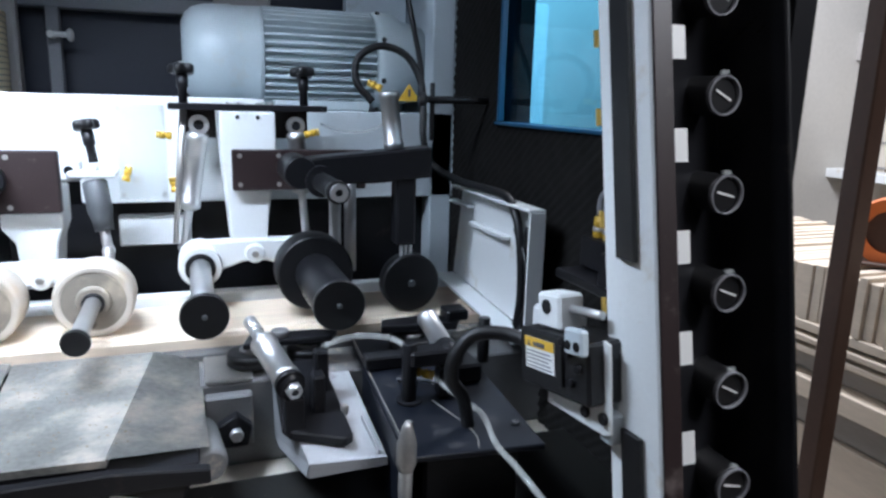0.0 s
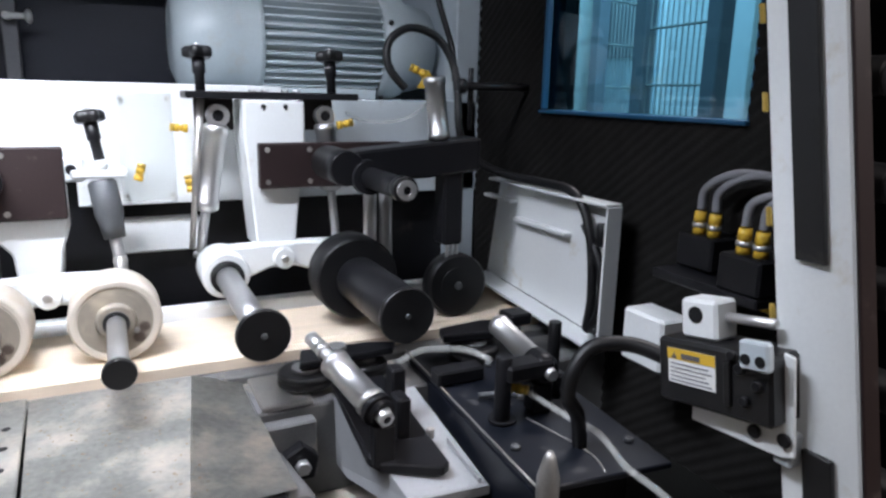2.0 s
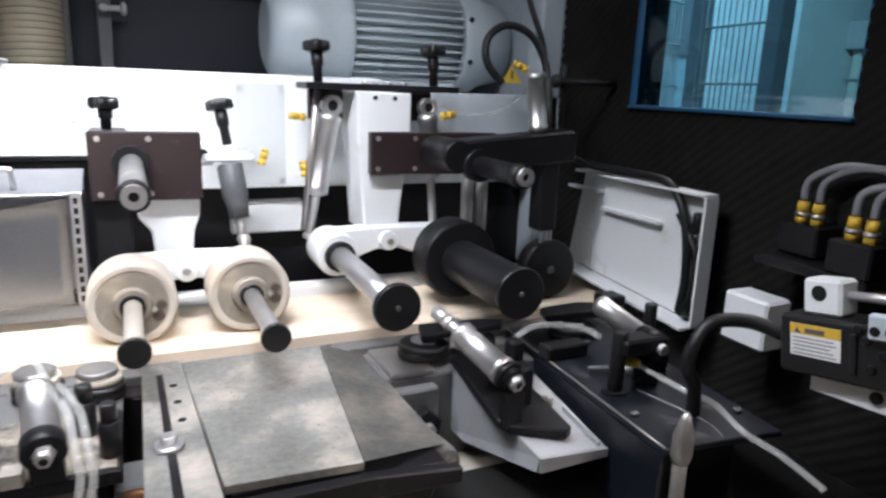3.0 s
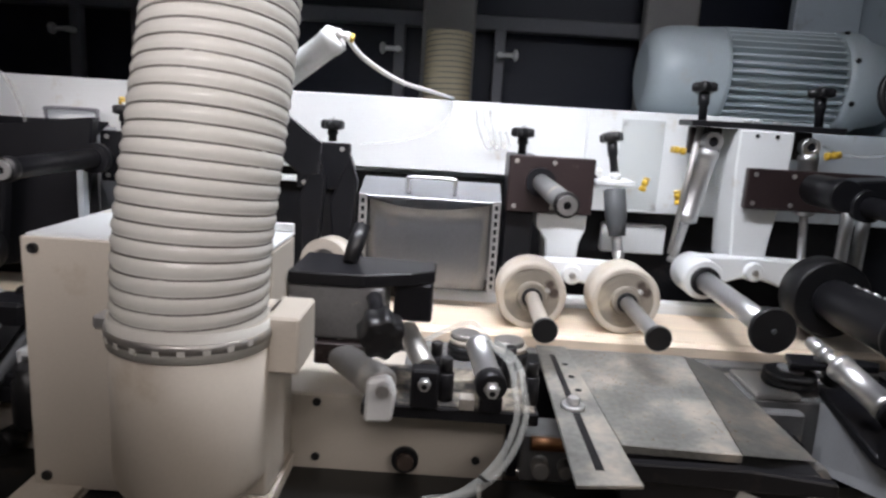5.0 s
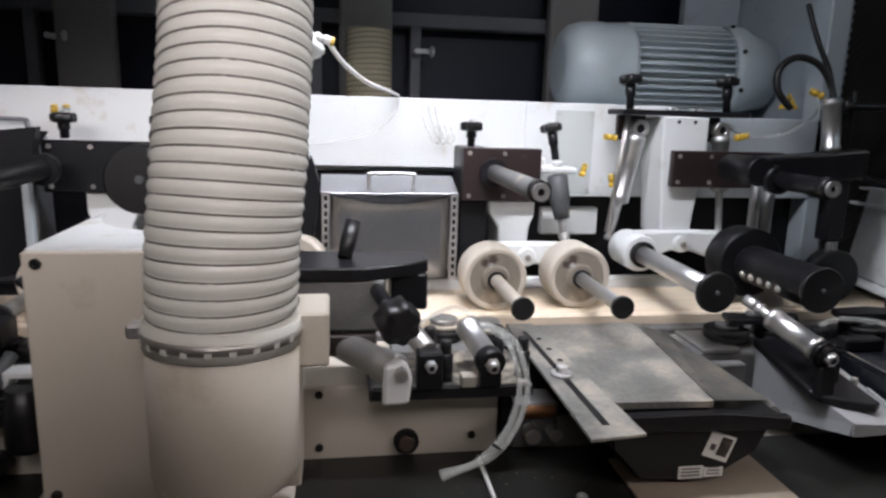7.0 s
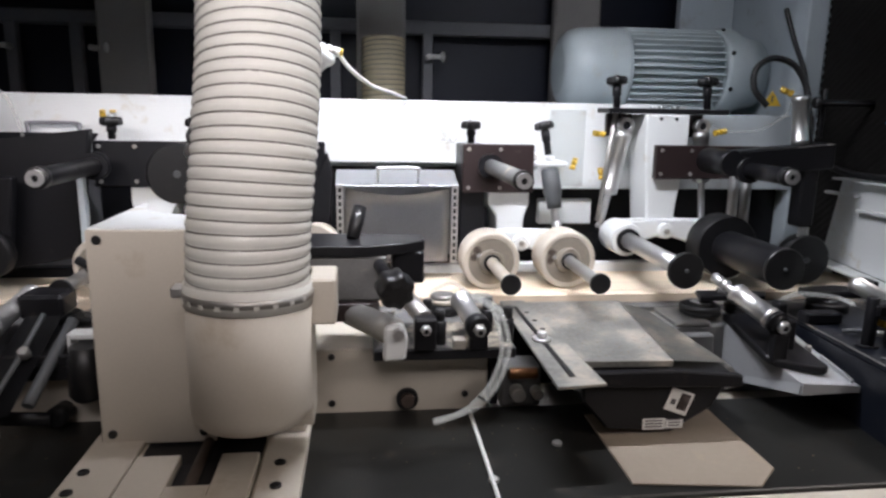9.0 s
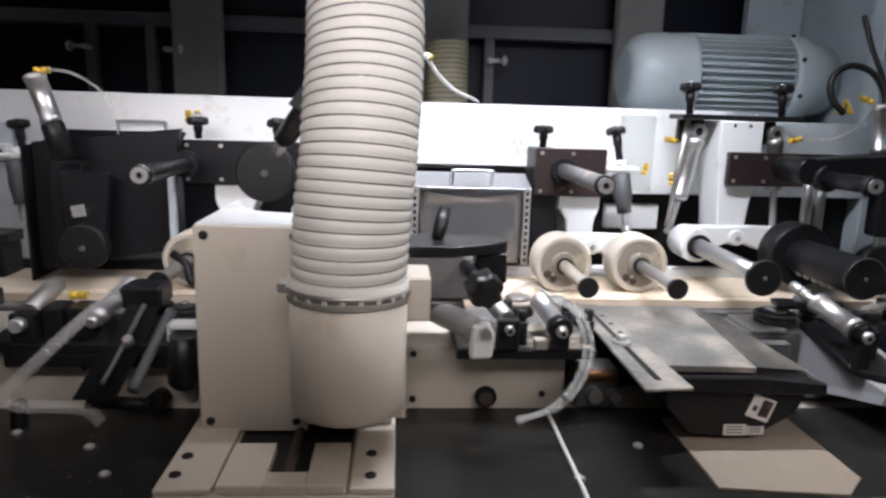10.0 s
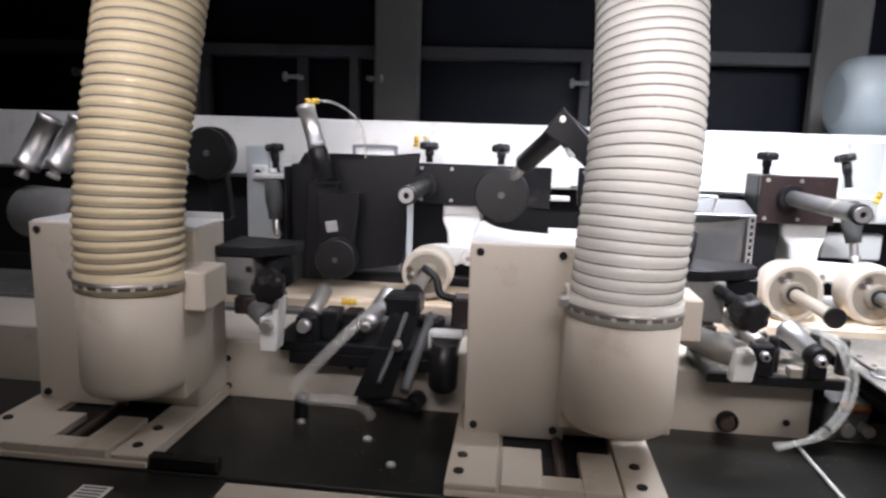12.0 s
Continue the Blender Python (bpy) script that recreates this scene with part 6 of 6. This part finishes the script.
fitting((-1.352, 0.775, 0.926), (0.8, 0.2, 0.5))
fitting((-1.245, 0.87, 0.918), (1, 0.1, 0))
m = thing("end_mount", (-1.292, 0.79, 0.857), "black end block with a bright nut and sleeve", "block")
part("block", box((-1.312, 0.80, 0.8565), (-1.272, 0.83, 0.905), 0.003), black_paint, m)
part("nut", lathe((-1.294, 0.785, 0.889), (-1.294, 0.80, 0.889), [(0, 0.006), (0, 0.011), (1, 0.013)], 16), steel, m)
part("sleeve", rod((-1.294, 0.83, 0.900), (-1.296, 0.93, 0.922), 0.016, 18), dusty_steel, m)
air_cylinder((-1.165, 0.93, 0.925), (-1.185, 0.80, 0.890), 0.016, 0.9, "bright air cylinder of the far side clamp", aluminium, lug=False)
m = thing("black_valves", (-1.22, 0.86, 0.857), "black valve bodies on the clamp plate", "valve")
for x in (-1.255, -1.215):
    part("body", box((x - 0.016, 0.82, 0.8565), (x + 0.016, 0.87, 0.91), 0.003), black_paint, m)
flat_roller(-1.145, 0.985, 0.8525, 0.030)
flat_roller(-1.085, 0.960, 0.8525, 0.028)


def guide_bars():
    g = thing("guide_mechanism", (-1.11, 0.80, 0.75), "black sloping guide bars with a round foot", "mechanism")
    b = bmesh.new()
    vs = [b.verts.new(p) for p in ((-1.150, 0.87, 0.905), (-1.095, 0.87, 0.905), (-1.120, 0.72, 0.795), (-1.185, 0.72, 0.795))]
    b.faces.new(vs)
    bmesh.ops.solidify(b, geom=b.faces[:], thickness=0.012)
    part("bar", b, black_paint, g)
    part("bright_bar", tube([(-1.075, 0.855, 0.897), (-1.088, 0.80, 0.852), (-1.100, 0.735, 0.803)], 0.009, 12, 4), sleeve_grey, g, "grey round bar")
    part("slot_bar", tube([(-1.118, 0.852, 0.908), (-1.130, 0.79, 0.860), (-1.145, 0.735, 0.815)], 0.004, 10, 4), sleeve_grey, g)
    part("head", box((-1.165, 0.865, 0.895), (-1.095, 0.93, 0.935), 0.006), black_paint, g)
    part("clamp_nut", rod((-1.123, 0.795, 0.858), (-1.123, 0.785, 0.872), 0.009, 6), dusty_steel, g)
    part("foot_bar", rod((-1.19, 0.775, 0.768), (-1.10, 0.80, 0.752), 0.011, 14), black_paint, g)
    part("foot", lathe((-1.096, 0.800, 0.752), (-1.090, 0.835, 0.752), [(0, 0.010), (0.05, 0.016), (1, 0.016)], 20), rubber, g)
    return g


guide_bars()
m = thing("black_cylinder", (-1.04, 0.80, 0.78), "black upright actuator in a pale bracket", "actuator")
part("body", lathe((-1.042, 0.80, 0.785), (-1.040, 0.80, 0.872), [(0, 0.020), (0.1, 0.026), (0.75, 0.026), (0.8, 0.022), (1, 0.022)], 24), black_plastic, m)
part("bracket", box((-1.066, 0.815, 0.876), (-1.01, 0.845, 0.886), 0.002), white_paint, m)
part("bracket", box((-1.072, 0.815, 0.80), (-1.066, 0.845, 0.886), 0.002), white_paint, m)
whole("rust_box", box((-1.045, 0.955, 0.853), (-1.005, 1.01, 0.915), 0.004), maroon, "dark reddish terminal box beside the board", "box")
hose("clear_pipe", [(-1.165, 0.86, 0.918), (-1.185, 0.825, 0.908), (-1.215, 0.79, 0.880), (-1.255, 0.76, 0.838), (-1.288, 0.742, 0.803), (-1.290, 0.740, 0.785), (-1.270, 0.742, 0.775), (-1.225, 0.748, 0.772), (-1.18, 0.752, 0.765), (-1.160, 0.755, 0.742)], 0.0105, clear_pipe, "clear plastic pipe bent round an elbow", "pipe", 6)
whole("pipe_stand", rod((-1.292, 0.77, 0.7275), (-1.288, 0.765, 0.772), 0.013, 16), black_paint, "black foot under the clear pipe", "foot")
m = thing("crank", (-1.10, 0.95, 0.92), "black cranked lever beside the cream wheel", "lever")
part("lever", tube([(-1.105, 0.965, 0.972), (-1.078, 0.955, 0.955), (-1.066, 0.945, 0.925), (-1.035, 0.94, 0.918)], 0.008, 10, 5), black_paint, m)
# front edge
m = thing("front_tray", (-1.55, 0.46, 0.70), "dark tray along the operator side with a striped tag", "tray")
part("tray", box((-1.95, 0.44, 0.69), (-1.33, 0.542, 0.7265), 0.003), black_deck, m)
part("tag", box((-1.52, 0.452, 0.7268), (-1.475, 0.490, 0.7284), 0.0004), label_white, m, "white tag with dark bars")
for k in range(4):
    part("bar", box((-1.515, 0.458 + 0.008 * k, 0.7285), (-1.480, 0.461 + 0.008 * k, 0.7290), 0), label_ink, m)
whole("black_stop", box((-1.455, 0.545, 0.7275), (-1.345, 0.562, 0.752), 0.004), rubber, "black rubber stop bar on the deck edge", "stop")


# ---- loose wood chips and dust ----
def wood_chips():
    rng = random.Random(7)
    b = bmesh.new()
    spots = [((-0.27, -0.10), (0.73, 1.04), 0.8575, 240), ((-0.40, 0.10), (0.58, 0.80), 0.7275, 50), ((-1.35, -1.05), (0.56, 0.82), 0.7275, 25),
             ((-0.60, -0.40), (0.60, 0.80), 0.7275, 25), ((-0.55, -0.37), (0.93, 1.03), 0.8505, 60), ((-0.35, 0.45), (1.05, 1.07), 0.8465, 60)]
    for (x0, x1), (y0, y1), z, n in spots:
        for _ in range(n):
            x, y, s, a = rng.uniform(x0, x1), rng.uniform(y0, y1), rng.uniform(0.0006, 0.0019), rng.uniform(0, 6.3)
            c, d = math.cos(a) * s, math.sin(a) * s
            k = rng.uniform(0.4, 1.6)
            vs = [b.verts.new((x + c, y + d, z + 0.0004)), b.verts.new((x - d * k, y + c * k, z + 0.0007)), b.verts.new((x - c, y - d, z + 0.0004)), b.verts.new((x + d * k, y - c * k, z + 0.0012))]
            b.faces.new(vs)
    me = bpy.data.meshes.new("wood_chips")
    b.to_mesh(me)
    b.free()
    me.materials.append(chip_brown)
    return tagged(new("wood_chips", me), "scattered pale wood chips and dust", "wood chips", "", "stuff")


wood_chips()


# ---- what moves: wheels and feed roller turn with the feed ----
def turning(tops, t):
    """Turns done at time t, by the moments at which the mark stands on top."""
    (a, i), (b, j) = tops[0], tops[1]
    for u, v in zip(tops, tops[1:]):
        if t >= u[0]:
            (a, i), (b, j) = u, v
    return i + (j - i) * (t - a) / (b - a)


def spin(ob, tops, lag=0.0):
    x, y, z = ob.location
    walk(ob, [(k * 0.1, pose(x, y, z, 0, 360 * turning(tops, k * 0.1) - lag, 0)) for k in range(121)])


def motions():
    tops = [(1.27, 0), (1.80, 1), (2.33, 2), (5.42, 8), (6.50, 10), (7.03, 11), (9.09, 15), (9.63, 16), (10.22, 17), (10.83, 18), (11.45, 19), (12.05, 20)]
    spin(WHEELS[0], tops)
    spin(WHEELS[1], tops, 14)
    spin(WHEELS[2], tops, 60)
    spin(ROLLER, [(1.85, 0), (2.62, 1), (6.47, 6), (12.63, 14)])


motions()
